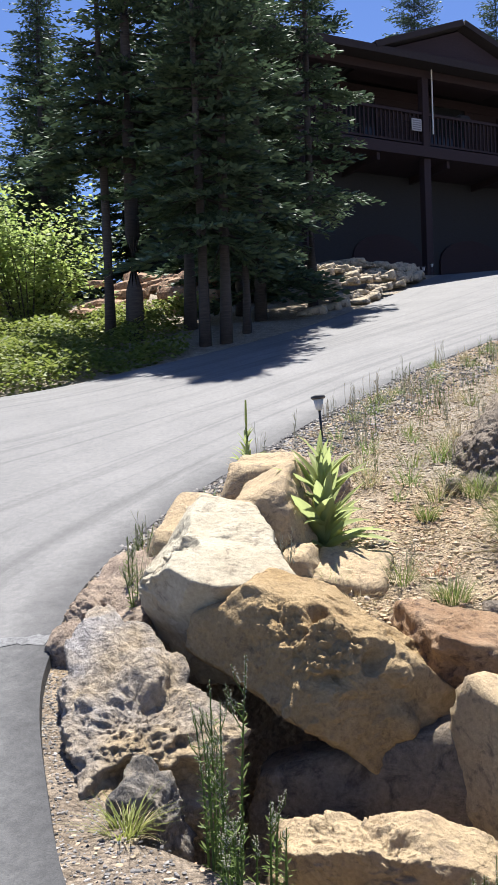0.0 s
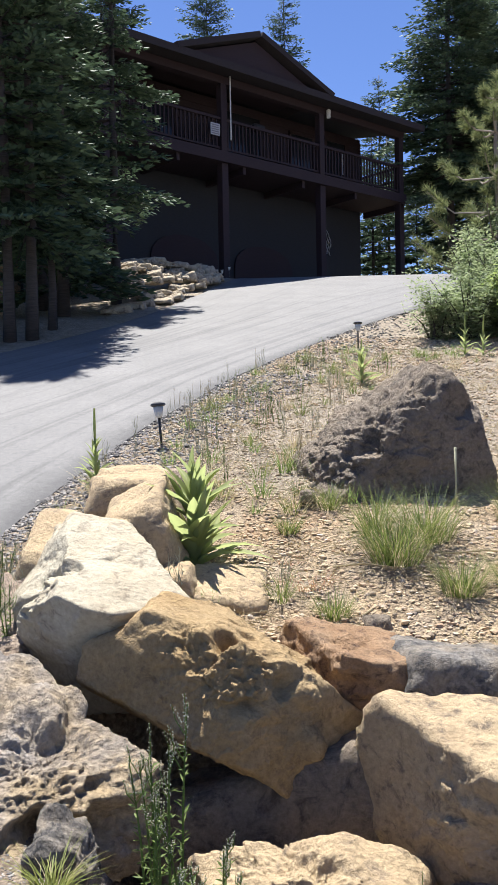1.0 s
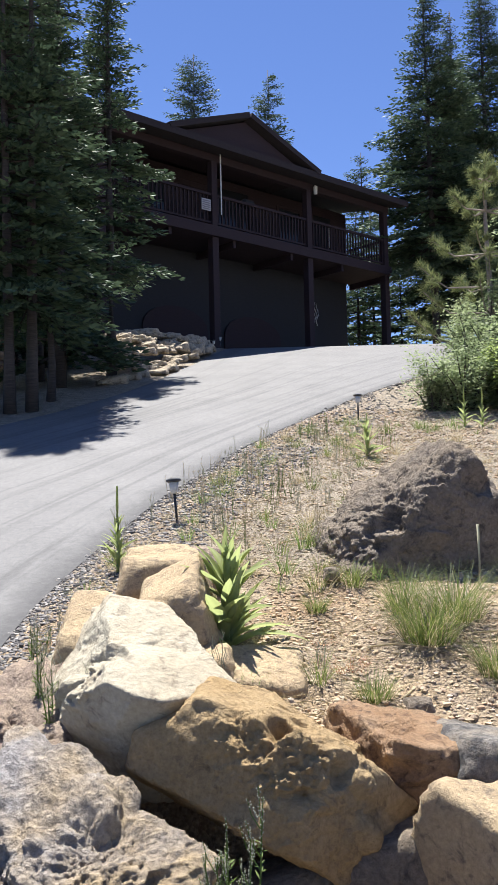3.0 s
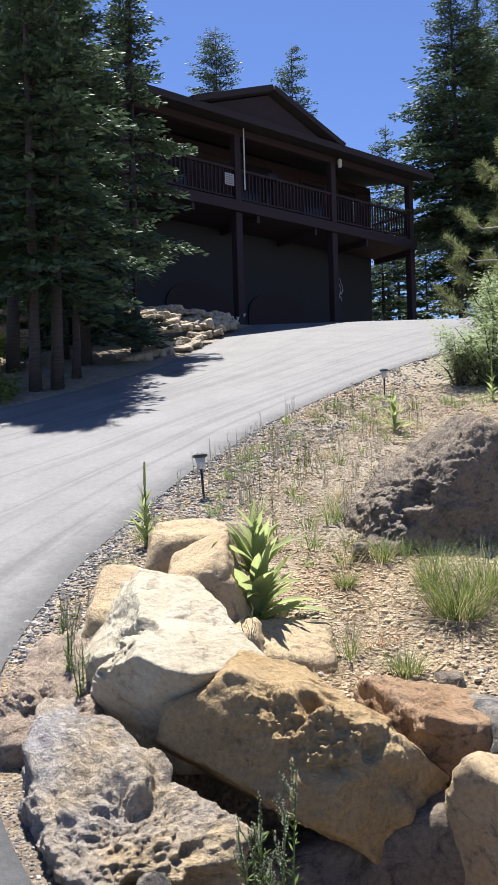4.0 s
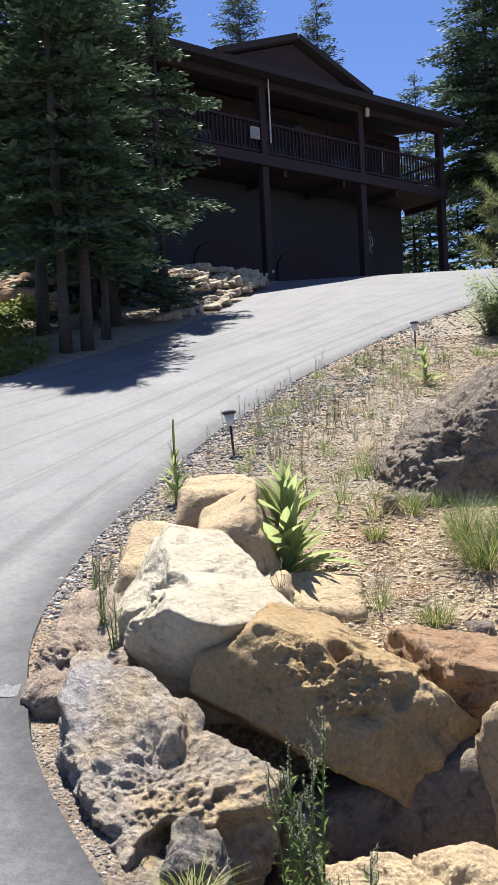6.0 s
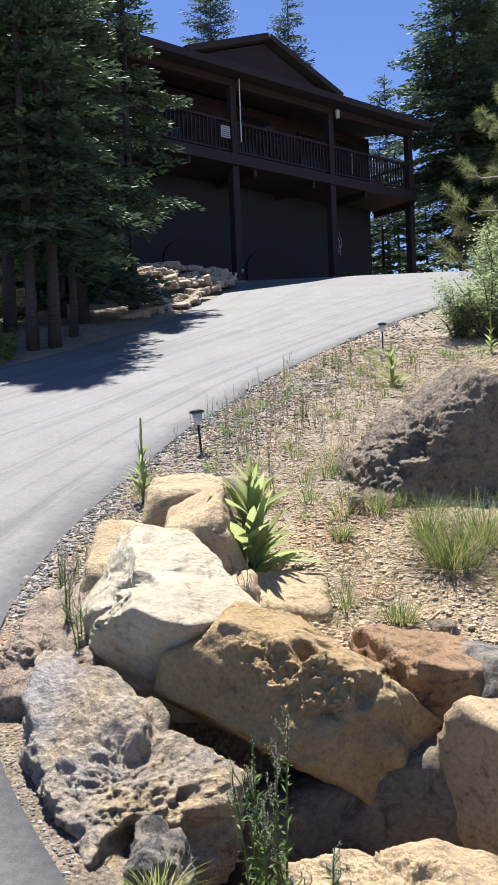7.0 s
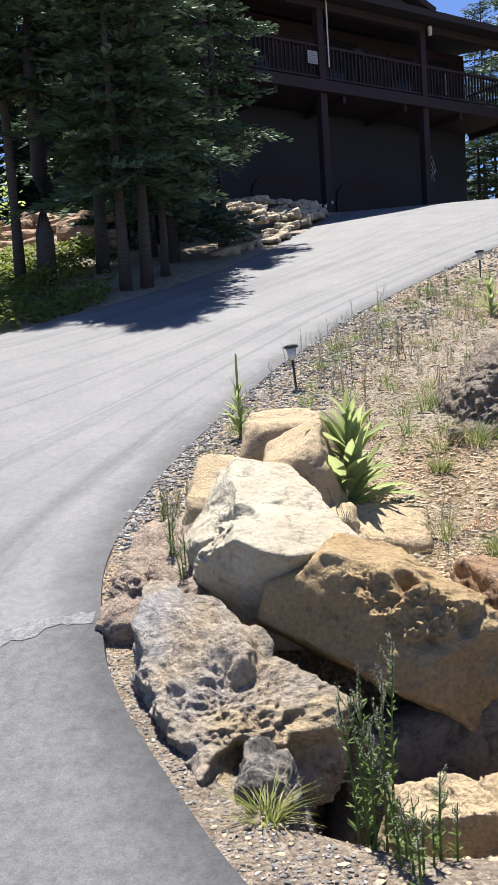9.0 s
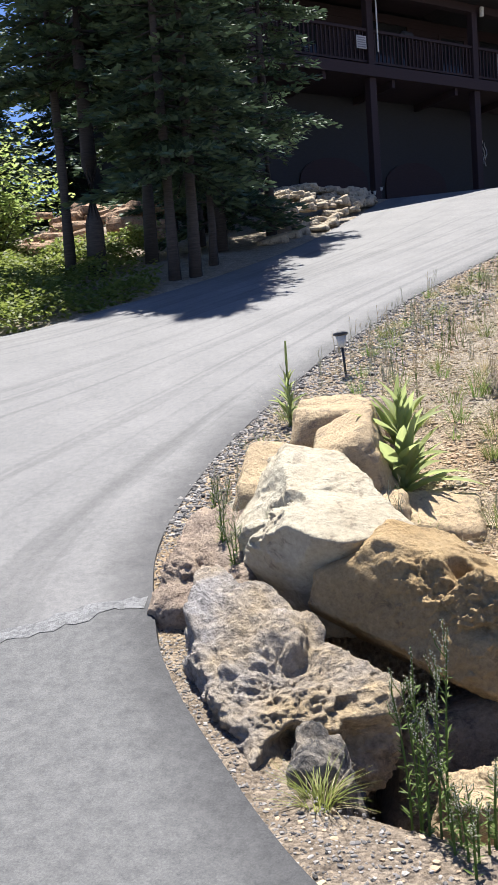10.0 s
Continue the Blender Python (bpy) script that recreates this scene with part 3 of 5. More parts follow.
# ---- house ----
def build_house():
    turn = radians(48)
    corner, along, out = Vector((5.25, 34.03, 5.78)), Vector((-math.sin(turn), -math.cos(turn), 0)), Vector((math.cos(turn), -math.sin(turn), 0))
    house = tagged(new("house"), "dark red-brown two-storey timber house with a deck", "house")
    house.matrix_world = Matrix.Translation(corner) @ Matrix((along, out, (0, 0, 1))).transposed().to_4x4() @ Matrix.Scale(1.1, 4)

    def piece(name, boxes, mat=None, parent=None, label="", bevel=0.0):
        bm = bmesh.new()
        for lo, hi in boxes:
            box(bm, lo, hi, bevel=bevel)
        return part(name, bm, mat or HOUSE_WOOD, parent or house, label)

    piece("wall", [((0.1, -11, -1.6), (13, -1.85, 3.6))], SIDING_GREY, label="dark grey lower wall")
    piece("wall", [((0.1, -11, 3.6), (13, -1.8, 6.05))])
    for k in range(12):
        piece("siding_board", [((0.1, -1.8, 3.65 + 0.19 * k), (13, -1.775, 3.65 + 0.19 * k + 0.17))], bevel=0.006)
    piece("deck", [((-0.1, -1.77, 3.45), (13, 0.12, 3.75))])
    for k in range(5):
        piece("joist", [((-0.08 + 2.4 * k, -1.77, 3.25), (0.02 + 2.4 * k, 0.0, 3.45))])
    for x in (0.0, 3.9, 7.9, 11.8):
        piece("post", [((x - 0.12, -0.24, -1.6), (x + 0.12, 0.0, 3.45))], bevel=0.012)
        piece("post", [((x - 0.11, -0.22, 3.75), (x + 0.11, 0.0, 5.70))], bevel=0.012)
    piece("beam", [((-0.15, -0.22, 5.70), (13, 0.0, 5.92))])
    piece("top_rail", [((0, -0.16, 4.68), (13, -0.04, 4.75))])
    piece("bottom_rail", [((0, -0.13, 3.86), (13, -0.07, 3.92))])
    piece("side_rail", [((-0.05, -1.8, 4.68), (0.03, -0.2, 4.75)), ((-0.04, -1.8, 4.25), (0.02, -0.2, 4.3))])
    bm = bmesh.new()
    box(bm, (-0.02, -0.12, 3.92), (0.02, -0.08, 4.68))
    first = part("baluster", bm, HOUSE_WOOD, house)
    for k in range(1, 92):
        other = new("baluster", first.data)
        other.parent = house
        other.location = (0.14 * k, 0, 0)
    # main roof and the gable over the deck
    bm = bmesh.new()
    vs = [bm.verts.new(p) for p in ((-0.4, 0.7, 5.82), (13.6, 0.7, 5.82), (13.6, -6, 7.0), (-0.4, -6, 7.0), (-0.4, 0.7, 6.02), (13.6, 0.7, 6.02), (13.6, -6, 7.2), (-0.4, -6, 7.2), (-0.4, -12.5, 5.82), (13.6, -12.5, 5.82), (13.6, -12.5, 6.02), (-0.4, -12.5, 6.02))]
    for q in ((0, 1, 2, 3), (7, 6, 5, 4), (0, 4, 5, 1), (3, 2, 9, 8), (11, 10, 6, 7), (8, 9, 10, 11), (0, 3, 7, 4), (3, 8, 11, 7), (1, 5, 6, 2), (2, 6, 10, 9)):
        bm.faces.new([vs[k] for k in q])
    part("roof", bm, ROOFING, house, "dark shingle roof with deep eaves")
    bm = bmesh.new()
    front = [bm.verts.new((x, 0.45, z)) for x, z in ((4.6, 6.0), (9.7, 6.0), (7.05, 6.95))]
    back = [bm.verts.new((x, -1.5, z)) for x, z in ((4.6, 6.0), (9.7, 6.0), (7.05, 6.95))]
    bm.faces.new(front)
    bm.faces.new(back[::-1])
    for a in range(3):
        bm.faces.new((front[a], back[a], back[(a + 1) % 3], front[(a + 1) % 3]))
    part("gable", bm, HOUSE_WOOD, house)
    for x0, x1 in ((4.1, 7.05), (10.0, 7.05)):
        bm = bmesh.new()
        d = Vector((x1 - x0, 0, 1.07)).normalized()
        n = Vector((-d.z, 0, d.x)) * (1 if x1 > x0 else -1)
        p, q = Vector((x0, 0.72, 5.95)), Vector((x1, 0.72, 7.02))
        corners = [p, q, q + n * 0.16, p + n * 0.16]
        a = [bm.verts.new(v) for v in corners]
        b = [bm.verts.new(v + Vector((0, -2.3, 0))) for v in corners]
        bm.faces.new(a)
        bm.faces.new(b[::-1])
        for k in range(4):
            bm.faces.new((a[k], b[k], b[(k + 1) % 4], a[(k + 1) % 4]))
        bmesh.ops.recalc_face_normals(bm, faces=bm.faces)
        part("gable_roof", bm, ROOFING, house)
    # windows, door and garage openings
    for x0, x1, z0, z1 in ((1.0, 1.9, 3.9, 5.7), (2.6, 3.6, 4.4, 5.6), (5.0, 6.4, 3.85, 5.75), (8.4, 9.6, 4.4, 5.6)):
        w = piece("window", [((x0 - 0.08, -1.78, z0 - 0.08), (x0, -1.72, z1 + 0.08)), ((x1, -1.78, z0 - 0.08), (x1 + 0.08, -1.72, z1 + 0.08)), ((x0, -1.78, z1), (x1, -1.72, z1 + 0.08)), ((x0, -1.78, z0 - 0.08), (x1, -1.72, z0))])
        piece("pane", [((x0, -1.765, z0), (x1, -1.755, z1))], GLASS, w)
        if x0 == 1.0:
            piece("curtain", [((x0 + 0.05, -1.754, z0 + 0.75), (x0 + 0.16, -1.745, z1 - 0.25))], SIGN, w, "narrow pale curtain edge")
    for x in (3.6, 6.8):
        bm = bmesh.new()
        arch = [(x, -1.4), (x + 2.5, -1.4)] + [(x + 1.25 + 1.25 * math.cos(a), 1.0 + 0.7 * math.sin(a)) for a in [math.pi * k / 10 for k in range(11)]]
        f = bm.faces.new([bm.verts.new((u, -1.84, z)) for u, z in arch])
        moved = bmesh.ops.extrude_face_region(bm, geom=[f])["geom"]
        bmesh.ops.translate(bm, verts=[v for v in moved if isinstance(v, bmesh.types.BMVert)], vec=(0, 0.06, 0))
        bmesh.ops.recalc_face_normals(bm, faces=bm.faces)
        part("garage_door", bm, HOUSE_WOOD, house, "arched dark garage door")
    # pale pole, sign and small white lamp on the deck
    def loose(name, label, category, lo, hi, mat, bevel=0.005):
        bm = bmesh.new()
        box(bm, lo, hi, bevel=bevel)
        ob = link(name, bm, mat)
        ob.matrix_world = house.matrix_world
        return tagged(ob, label, category)

    bm = bmesh.new()
    tube(bm, [(7.78, 0.14, 4.1), (7.78, 0.14, 5.9)], [0.02, 0.02], 8)
    ob = link("flag_pole", bm, WHITE)
    ob.matrix_world = house.matrix_world
    tagged(ob, "thin pale pole fixed to the deck rail", "pole")
    sign = loose("sign", "small white notice with grey lines on the rail", "sign", (8.08, 0.0, 4.18), (8.42, 0.02, 4.52), SIGN)
    for k in range(5):
        bm = bmesh.new()
        box(bm, (8.11, 0.018, 4.21 + 0.06 * k), (8.39, 0.024, 4.24 + 0.06 * k))
        part("bar", bm, INK, sign)
    ornament = bmesh.new()
    for k in range(3):
        line = [(1.75 + 0.10 * k + 0.06 * math.sin(1.4 * j + k), -1.80, 1.75 + 0.13 * j + 0.05 * k) for j in range(7)]
        tube(ornament, line, [0.012, 0.02, 0.022, 0.022, 0.02, 0.016, 0.01], 6)
    ob = link("wall_ornament", ornament, SIGN)
    ob.matrix_world = house.matrix_world
    tagged(ob, "pale twisted metal ornament on the lower wall", "ornament")
    lantern = tagged(new("porch_light"), "white porch light under the eave", "lamp")
    lantern.matrix_world = house.matrix_world
    bm = bmesh.new()
    tube(bm, [(3.7, 0.1, 5.82), (3.7, 0.1, 5.86), (3.7, 0.1, 5.82), (3.7, 0.1, 5.58)], [0.02, 0.03, 0.07, 0.06], 10)
    part("shade", bm, WHITE, lantern)
    loose("hanging_basket", "pale hanging basket under the deck roof", "basket", (6.0, -0.6, 4.75), (6.45, -0.3, 5.0), SIDING_GREY, 0.06)


build_house()


# ---- trees ----
def conifer_mesh(height, radius, base, seed, density=1.0, droop=0.35, whorl=0.42, spray=0.16, girth=0.012, taper=0.78):
    """Trunk and crown of a fir: whorls of drooping limbs that carry flat sprays of needles."""
    rng = random.Random(seed)
    full = spray
    trunk = bmesh.new()
    lean = rng.uniform(-0.01, 0.01)
    hs = [height * k / 10 for k in range(11)]
    tube(trunk, [(lean * h, 0.02 * math.sin(h), h) for h in hs], [max(0.02, girth * height * (1 - k / 10.3) ** 0.9 * (1.1 if k == 0 else 1)) for k in range(11)], 10)
    verts, faces = [], []
    z = base
    while z < height * 0.985:
        share = (z - base) / (height - base)
        spray = full * (1 - 0.55 * share ** 1.5)
        reach = radius * (1 - share) ** taper * rng.uniform(0.75, 1.1) + 0.04
        for b in range(rng.randint(5, 7)):
            angle = rng.uniform(0, math.tau)
            length = reach * rng.uniform(0.6, 1.2)
            ca, sa = math.cos(angle), math.sin(angle)
            n = max(3, int(length / (spray * 0.62) * density))
            rise = 0.35 * share - droop * (1 - share)
            tube(trunk, [(lean * z, 0, z), (ca * length * 0.5, sa * length * 0.5, z + length * 0.5 * rise), (ca * length * 0.9, sa * length * 0.9, z + length * 0.9 * (rise - 0.02))], [0.012 + 0.008 * length, 0.008 + 0.004 * length, 0.004], 4)
            for k in range(n):
                t = (k + 0.6) / n
                if t < 0.15 and share < 0.6:
                    continue
                d = length * t
                zz = z + d * rise - 0.12 * d * t + (0.10 * d * t * t)
                wide = (0.42 * length * (1 - t) + spray) * min(1, t * 3)
                for side in (-1, 1):
                    for j in range(max(1, int(wide / spray))):
                        w = side * (j + rng.uniform(0.1, 0.9)) * spray * 0.9
                        ox, oy = ca * d - sa * w + ca * abs(w) * 0.5, sa * d + ca * w + sa * abs(w) * 0.5
                        oz = zz - 0.2 * abs(w) + rng.uniform(-0.05, 0.05)
                        for twig in (0, 1):
                            turn = side * (0.65 if twig == 0 else -0.15) + rng.uniform(-0.3, 0.3)
                            dx, dy = ca * math.cos(turn) - sa * math.sin(turn), sa * math.cos(turn) + ca * math.sin(turn)
                            s = spray * rng.uniform(0.8, 1.6) * (1 - 0.3 * share)
                            up = rng.uniform(-0.4, 0.3)
                            i0 = len(verts)
                            px, py = -dy, dx
                            h = s * 0.17
                            tilt = rng.uniform(-1, 1)
                            verts.extend(((ox, oy, oz), (ox + dx * s * 0.4 + px * h, oy + dy * s * 0.4 + py * h, oz + up * s * 0.4 + tilt * h),
                                          (ox + dx * s, oy + dy * s, oz + up * s), (ox + dx * s * 0.5 - px * h, oy + dy * s * 0.5 - py * h, oz + up * s * 0.5 - tilt * h)))
                            faces.append((i0, i0 + 1, i0 + 2, i0 + 3))
        z += whorl * rng.uniform(0.7, 1.25) * (1 - 0.45 * share)
    return trunk, verts, faces


def conifer(place, height, radius, base, seed, label, group, density=1.0, spray=0.16, needles=None, whorl=0.42, girth=0.012, droop=0.35, taper=0.78):
    tree = tagged(new("fir_tree"), label, "tree", group)
    tree.location = place
    trunk, verts, faces = conifer_mesh(height, radius, base, seed, density, droop, whorl, spray, girth, taper)
    part("trunk", trunk, BARK, tree, smooth=True)
    raw("crown", verts, faces, needles or FIR, tree)
    return tree


def at_land(x, y, sink=0.1):
    return (x, y, land(x, y) - sink)


def grove():
    dark = "tall dark fir in the shady grove"
    for k, ((x, y), h, r, b, g) in enumerate([((-6.5, 16.0), 10.0, 1.5, 3.5, 0.011), ((-5.95, 15.9), 10.5, 1.6, 3.7, 0.0165), ((-4.25, 14.95), 9.6, 1.6, 2.0, 0.011), ((-3.95, 15.2), 10, 1.6, 2.0, 0.011), ((-5.3, 17.2), 11, 1.8, 2.4, 0.012), ((-4.2, 18.6), 11, 1.6, 0.8, 0.012),
             ((-3.38, 20.2), 10.8, 1.5, 2.2, 0.011), ((-4.9, 19.6), 11.5, 1.8, 1.7, 0.012), ((-6.4, 23.0), 12, 1.7, 0.6, 0.012), ((-7.4, 26.4), 14, 2.2, 0.8, 0.012)]):
        conifer(at_land(x, y), h, r, b, 100 + k, dark, "firs left of the drive", 1.25, girth=g, whorl=0.36)
    model = conifer(at_land(-9.5, 31.5), 15, 2.6, 1.0, 120, "dark fir farther back in the wood", "firs of the wood behind", spray=0.24)
    rng = random.Random(9)
    for x, y in [(-13, 32), (-11.5, 34), (-7.3, 32), (-16.5, 33), (-14.5, 36), (-19.5, 36), (-9.5, 37), (-18, 28), (-22, 30), (-12.5, 41), (-5.4, 33), (-24, 40), (-8.4, 35), (-6.6, 37), (-15, 29.5), (-13.5, 26.5), (-16.5, 24.5), (-19.5, 22)]:
        copy_thing(model, pose(*at_land(x, y), 0, 0, rng.uniform(0, 360)) @ Matrix.Scale(rng.uniform(0.8, 1.15), 4))


grove()


def stump():
    ob = tagged(new("dead_tree"), "thin broken dead trunk in the shade", "tree")
    ob.location = at_land(-3.85, 16.2)
    bm = bmesh.new()
    tube(bm, [(0, 0, 0), (0.02, 0, 0.7), (0.0, 0.02, 1.4), (-0.02, 0, 1.6)], [0.1, 0.075, 0.065, 0.03], 8)
    part("trunk", bm, BARK, ob, smooth=True)
    bm = bmesh.new()
    tube(bm, [(0, 0, 1.2), (-0.25, 0, 1.25), (-0.4, -0.05, 1.15)], [0.02, 0.015, 0.006], 5)
    part("branch", bm, BARK, ob)


stump()
for k, (x, y, h, r, b) in enumerate([(7.55, 36, 16.3, 3.1, 4.6), (10.5, 38, 17.8, 3.5, 3.4), (9.8, 41.5, 18, 3.2, 4.0)]):
    conifer(at_land(x, y), h * 1.02, r * 1.3, b, 200 + k, "tall dense fir behind the bank", "firs right of the house", spray=0.22, whorl=0.28, taper=0.88)
for k, (x, y, h, r) in enumerate([(-3.05, 50, 21.0, 4.2), (1.35, 50, 19.9, 3.1), (6.45, 50, 14.9, 2.6), (6.2, 44, 9.5, 1.5), (7.3, 42.5, 7.0, 1.3), (10.3, 45, 6.2, 1.5), (5.0, 41, 8.6, 1.5), (12.2, 44, 8, 1.6), (8.9, 47, 6.0, 1.4), (14.5, 43, 11, 2.0)]):
    conifer((x, y, 5.7), h, r * 1.25, 0.8, 300 + k, "distant fir rising behind the house", "firs behind the house", spray=0.3, density=1.0, whorl=0.5, taper=0.62)
far_fir = conifer((20, 62, 4), 14, 2.6, 0.8, 330, "far fir on the horizon", "far firs", spray=0.45, density=0.8)
rng = random.Random(12)
for k in range(26):
    copy_thing(far_fir, pose(rng.uniform(-70, 60), rng.uniform(60, 110), 2.0, 0, 0, rng.uniform(0, 360)) @ Matrix.Scale(rng.uniform(0.5, 0.8), 4))


# ---- leaves and grasses ----
GRASS = leaf_material("green_grass", (0.0666, 0.104, 0.0259), (0.207, 0.237, 0.0666), 0.45)
STRAW = leaf_material("dry_straw", (0.383, 0.315, 0.178), (0.545, 0.46, 0.298), 0.35)
MULLEIN = leaf_material("mullein_leaf", (0.30, 0.36, 0.13), (0.48, 0.52, 0.26), 0.58, 0.15)
WEED = leaf_material("weed_green", (0.0962, 0.155, 0.037), (0.222, 0.296, 0.0888), 0.55)
SEED = leaf_material("seed_heads", (0.34, 0.34, 0.229), (0.488, 0.474, 0.355), 0.35)
WILLOW = leaf_material("willow_leaf", (0.16, 0.21, 0.10), (0.34, 0.40, 0.22), 0.55)
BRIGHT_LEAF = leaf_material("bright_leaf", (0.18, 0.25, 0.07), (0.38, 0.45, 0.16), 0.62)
COVER = leaf_material("ground_cover_leaf", (0.104, 0.141, 0.0259), (0.266, 0.303, 0.0814), 0.5)
PINE = leaf_material("pine_needles", (0.12, 0.15, 0.06), (0.27, 0.30, 0.14), 0.35)
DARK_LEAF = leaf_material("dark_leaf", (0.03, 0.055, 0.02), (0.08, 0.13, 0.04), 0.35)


def stone_mix_material(name, stops):
    mat, tree, shader = material(name, 0.9, spec=0.2)
    geometry = tree.nodes.new("ShaderNodeNewGeometry")
    c = ramp(tree, geometry.outputs["Random Per Island"], stops)
    fine = noise_tex(tree, 90, 4, 0.6)
    grain = ramp(tree, fine.outputs["Fac"], ((0.3, (0.75, 0.75, 0.75)), (0.7, (1.15, 1.15, 1.15))))
    tree.links.new(mix(tree, 1.0, c.outputs["Color"], grain.outputs["Color"], "MULTIPLY"), shader.inputs["Base Color"])
    return mat


GRAVEL = stone_mix_material("gravel", ((0.0, (0.17, 0.136, 0.111)), (0.3, (0.357, 0.285, 0.191)), (0.6, (0.443, 0.357, 0.242)), (0.85, (0.408, 0.28, 0.179)), (1.0, (0.493, 0.425, 0.34))))
GREY_GRAVEL = stone_mix_material("grey_gravel", ((0.0, (0.0571, 0.0554, 0.0539)), (0.35, (0.155, 0.146, 0.139)), (0.7, (0.245, 0.228, 0.212)), (1.0, (0.376, 0.35, 0.318))))
YELLOW_GRASS = leaf_material("yellow_grass", (0.148, 0.185, 0.037), (0.355, 0.37, 0.111), 0.5)
RED_WEED = leaf_material("red_weed", (0.266, 0.104, 0.0518), (0.385, 0.185, 0.0962), 0.4)


def blade(verts, faces, root, angle, length, width, lean, curl, rng):
    """One grass blade: three tapering segments that bend outwards."""
    ca, sa = math.cos(angle), math.sin(angle)
    px, py = -sa, ca
    i0 = len(verts)
    x, y, z = root
    for k in range(4):
        t = k / 3
        out = length * (lean * t + curl * t * t)
        up = length * t * (1 - 0.35 * curl * t) * math.sqrt(max(0.1, 1 - min(0.9, lean * lean)))
        w = width * (1 - 0.92 * t)
        verts.append((x + ca * out + px * w, y + sa * out + py * w, z + up))
        verts.append((x + ca * out - px * w, y + sa * out - py * w, z + up))
    for k in range(3):
        faces.append((i0 + 2 * k, i0 + 2 * k + 1, i0 + 2 * k + 3, i0 + 2 * k + 2))


def tuft_mesh(n, height, spread, width, seed, curl=0.5):
    rng = random.Random(seed)
    verts, faces = [], []
    for k in range(n):
        a, r = rng.uniform(0, math.tau), spread * math.sqrt(rng.random())
        blade(verts, faces, (r * math.cos(a), r * math.sin(a), -0.01), a + rng.uniform(-0.8, 0.8), height * rng.uniform(0.5, 1.1), width, rng.uniform(0, 0.35) + 0.3 * r / spread, curl * rng.uniform(0.2, 1.2), rng)
    return verts, faces


def tuft(x, y, n, height, spread, width, seed, label, mat=None, curl=0.5, dry=0.25, name="grass_tuft", z=None):
    ob = tagged(new(name), label, "grass", "grass tufts")
    ob.location = (x, y, land(x, y) if z is None else z)
    v, f = tuft_mesh(n, height, spread, width, seed, curl)
    tagged(raw("foliage", v, f, mat or GRASS, ob), kind="stuff")
    if dry:
        v, f = tuft_mesh(int(n * dry), height * 0.8, spread * 1.2, width * 0.8, seed + 1, curl * 1.4)
        tagged(raw("dead_foliage", v, f, STRAW, ob), "straw-coloured dead blades", kind="stuff")
    return ob


def leaf_mesh(length, width, arch=0.25, fold=0.25, rows=7):
    """A broad leaf along +x, arching down, folded at its rib and wavy at its rim."""
    bm = bmesh.new()
    grid = []
    for k in range(rows):
        t = k / (rows - 1)
        w = width * (math.sin(math.pi * min(1, 0.08 + t * 0.92)) ** 0.8) * (1 - 0.25 * t)
        z = length * (0.10 * t - arch * t * t)
        grid.append([bm.verts.new((length * t, s * w, z + abs(s) * fold * w + 0.08 * w * math.sin(9 * t + s))) for s in (-1, -0.5, 0, 0.5, 1)])
    for a, b in zip(grid, grid[1:]):
        for j in range(4):
            bm.faces.new((a[j], b[j], b[j + 1], a[j + 1]))
    return bm


def mullein(place, height, leaves, length, seed, label, spike=0.0):
    """Rosette of felted leaves round a stalk."""
    rng = random.Random(seed)
    plant = tagged(new("mullein_plant"), label, "plant", "mullein plants")
    plant.location = place
    bm = bmesh.new()
    tube(bm, [(0, 0, -0.03), (0.005, 0, height * 0.5), (0, 0.005, height)], [0.014, 0.012, 0.008], 7)
    part("stalk", bm, MULLEIN, plant, smooth=True)
    meshes = []
    for k in range(3):
        bm = leaf_mesh(1.0, 0.108, 0.06 + 0.24 * k, 0.55)
        me = bpy.data.meshes.new("leaf")
        bm.to_mesh(me)
        bm.free()
        me.shade_smooth()
        me.materials.append(MULLEIN)
        meshes.append(me)
    for k in range(leaves):
        t = ((k + rng.random() * 0.6) / leaves) ** 1.25
        leaf = new("leaf", meshes[k % 3])
        leaf.parent = plant
        size = length * (1.0 - 0.42 * t) * rng.uniform(0.7, 1.1)
        leaf.matrix_basis = pose(0, 0, height * t * 0.92, 0, 0, k * 137.5 + rng.uniform(-35, 35)) @ pose(0, 0, 0, rng.uniform(-28, 28), -(38 + 42 * t + rng.uniform(-16, 16)), 0) @ Matrix.Scale(size, 4)
    if spike:
        bm = bmesh.new()
        tube(bm, [(0, 0, height * 0.95), (0.0, 0.0, height + spike * 0.4), (0.004, 0, height + spike)], [0.009, 0.011, 0.004], 8)
        for v in bm.verts:
            v.co += Vector((rng.uniform(-1, 1), rng.uniform(-1, 1), 0)) * 0.004
        part("flower_spike", bm, MULLEIN, plant)


def small_leaves(rng, points, length, width, hang=0.0):
    verts, faces = [], []
    for (x, y, z), a in points:
        up = rng.uniform(-0.5, 0.6) - hang
        ca, sa = math.cos(a), math.sin(a)
        s = length * rng.uniform(0.7, 1.25)
        w = width * rng.uniform(0.8, 1.2)
        roll = rng.uniform(-0.8, 0.8)
        i0 = len(verts)
        verts.extend(((x, y, z), (x + ca * s * 0.5 - sa * w, y + sa * s * 0.5 + ca * w, z + up * s * 0.5 + roll * w),
                      (x + ca * s, y + sa * s, z + up * s * 0.9), (x + ca * s * 0.5 + sa * w, y + sa * s * 0.5 - ca * w, z + up * s * 0.5 - roll * w)))
        faces.append((i0, i0 + 1, i0 + 2, i0 + 3))
    return verts, faces


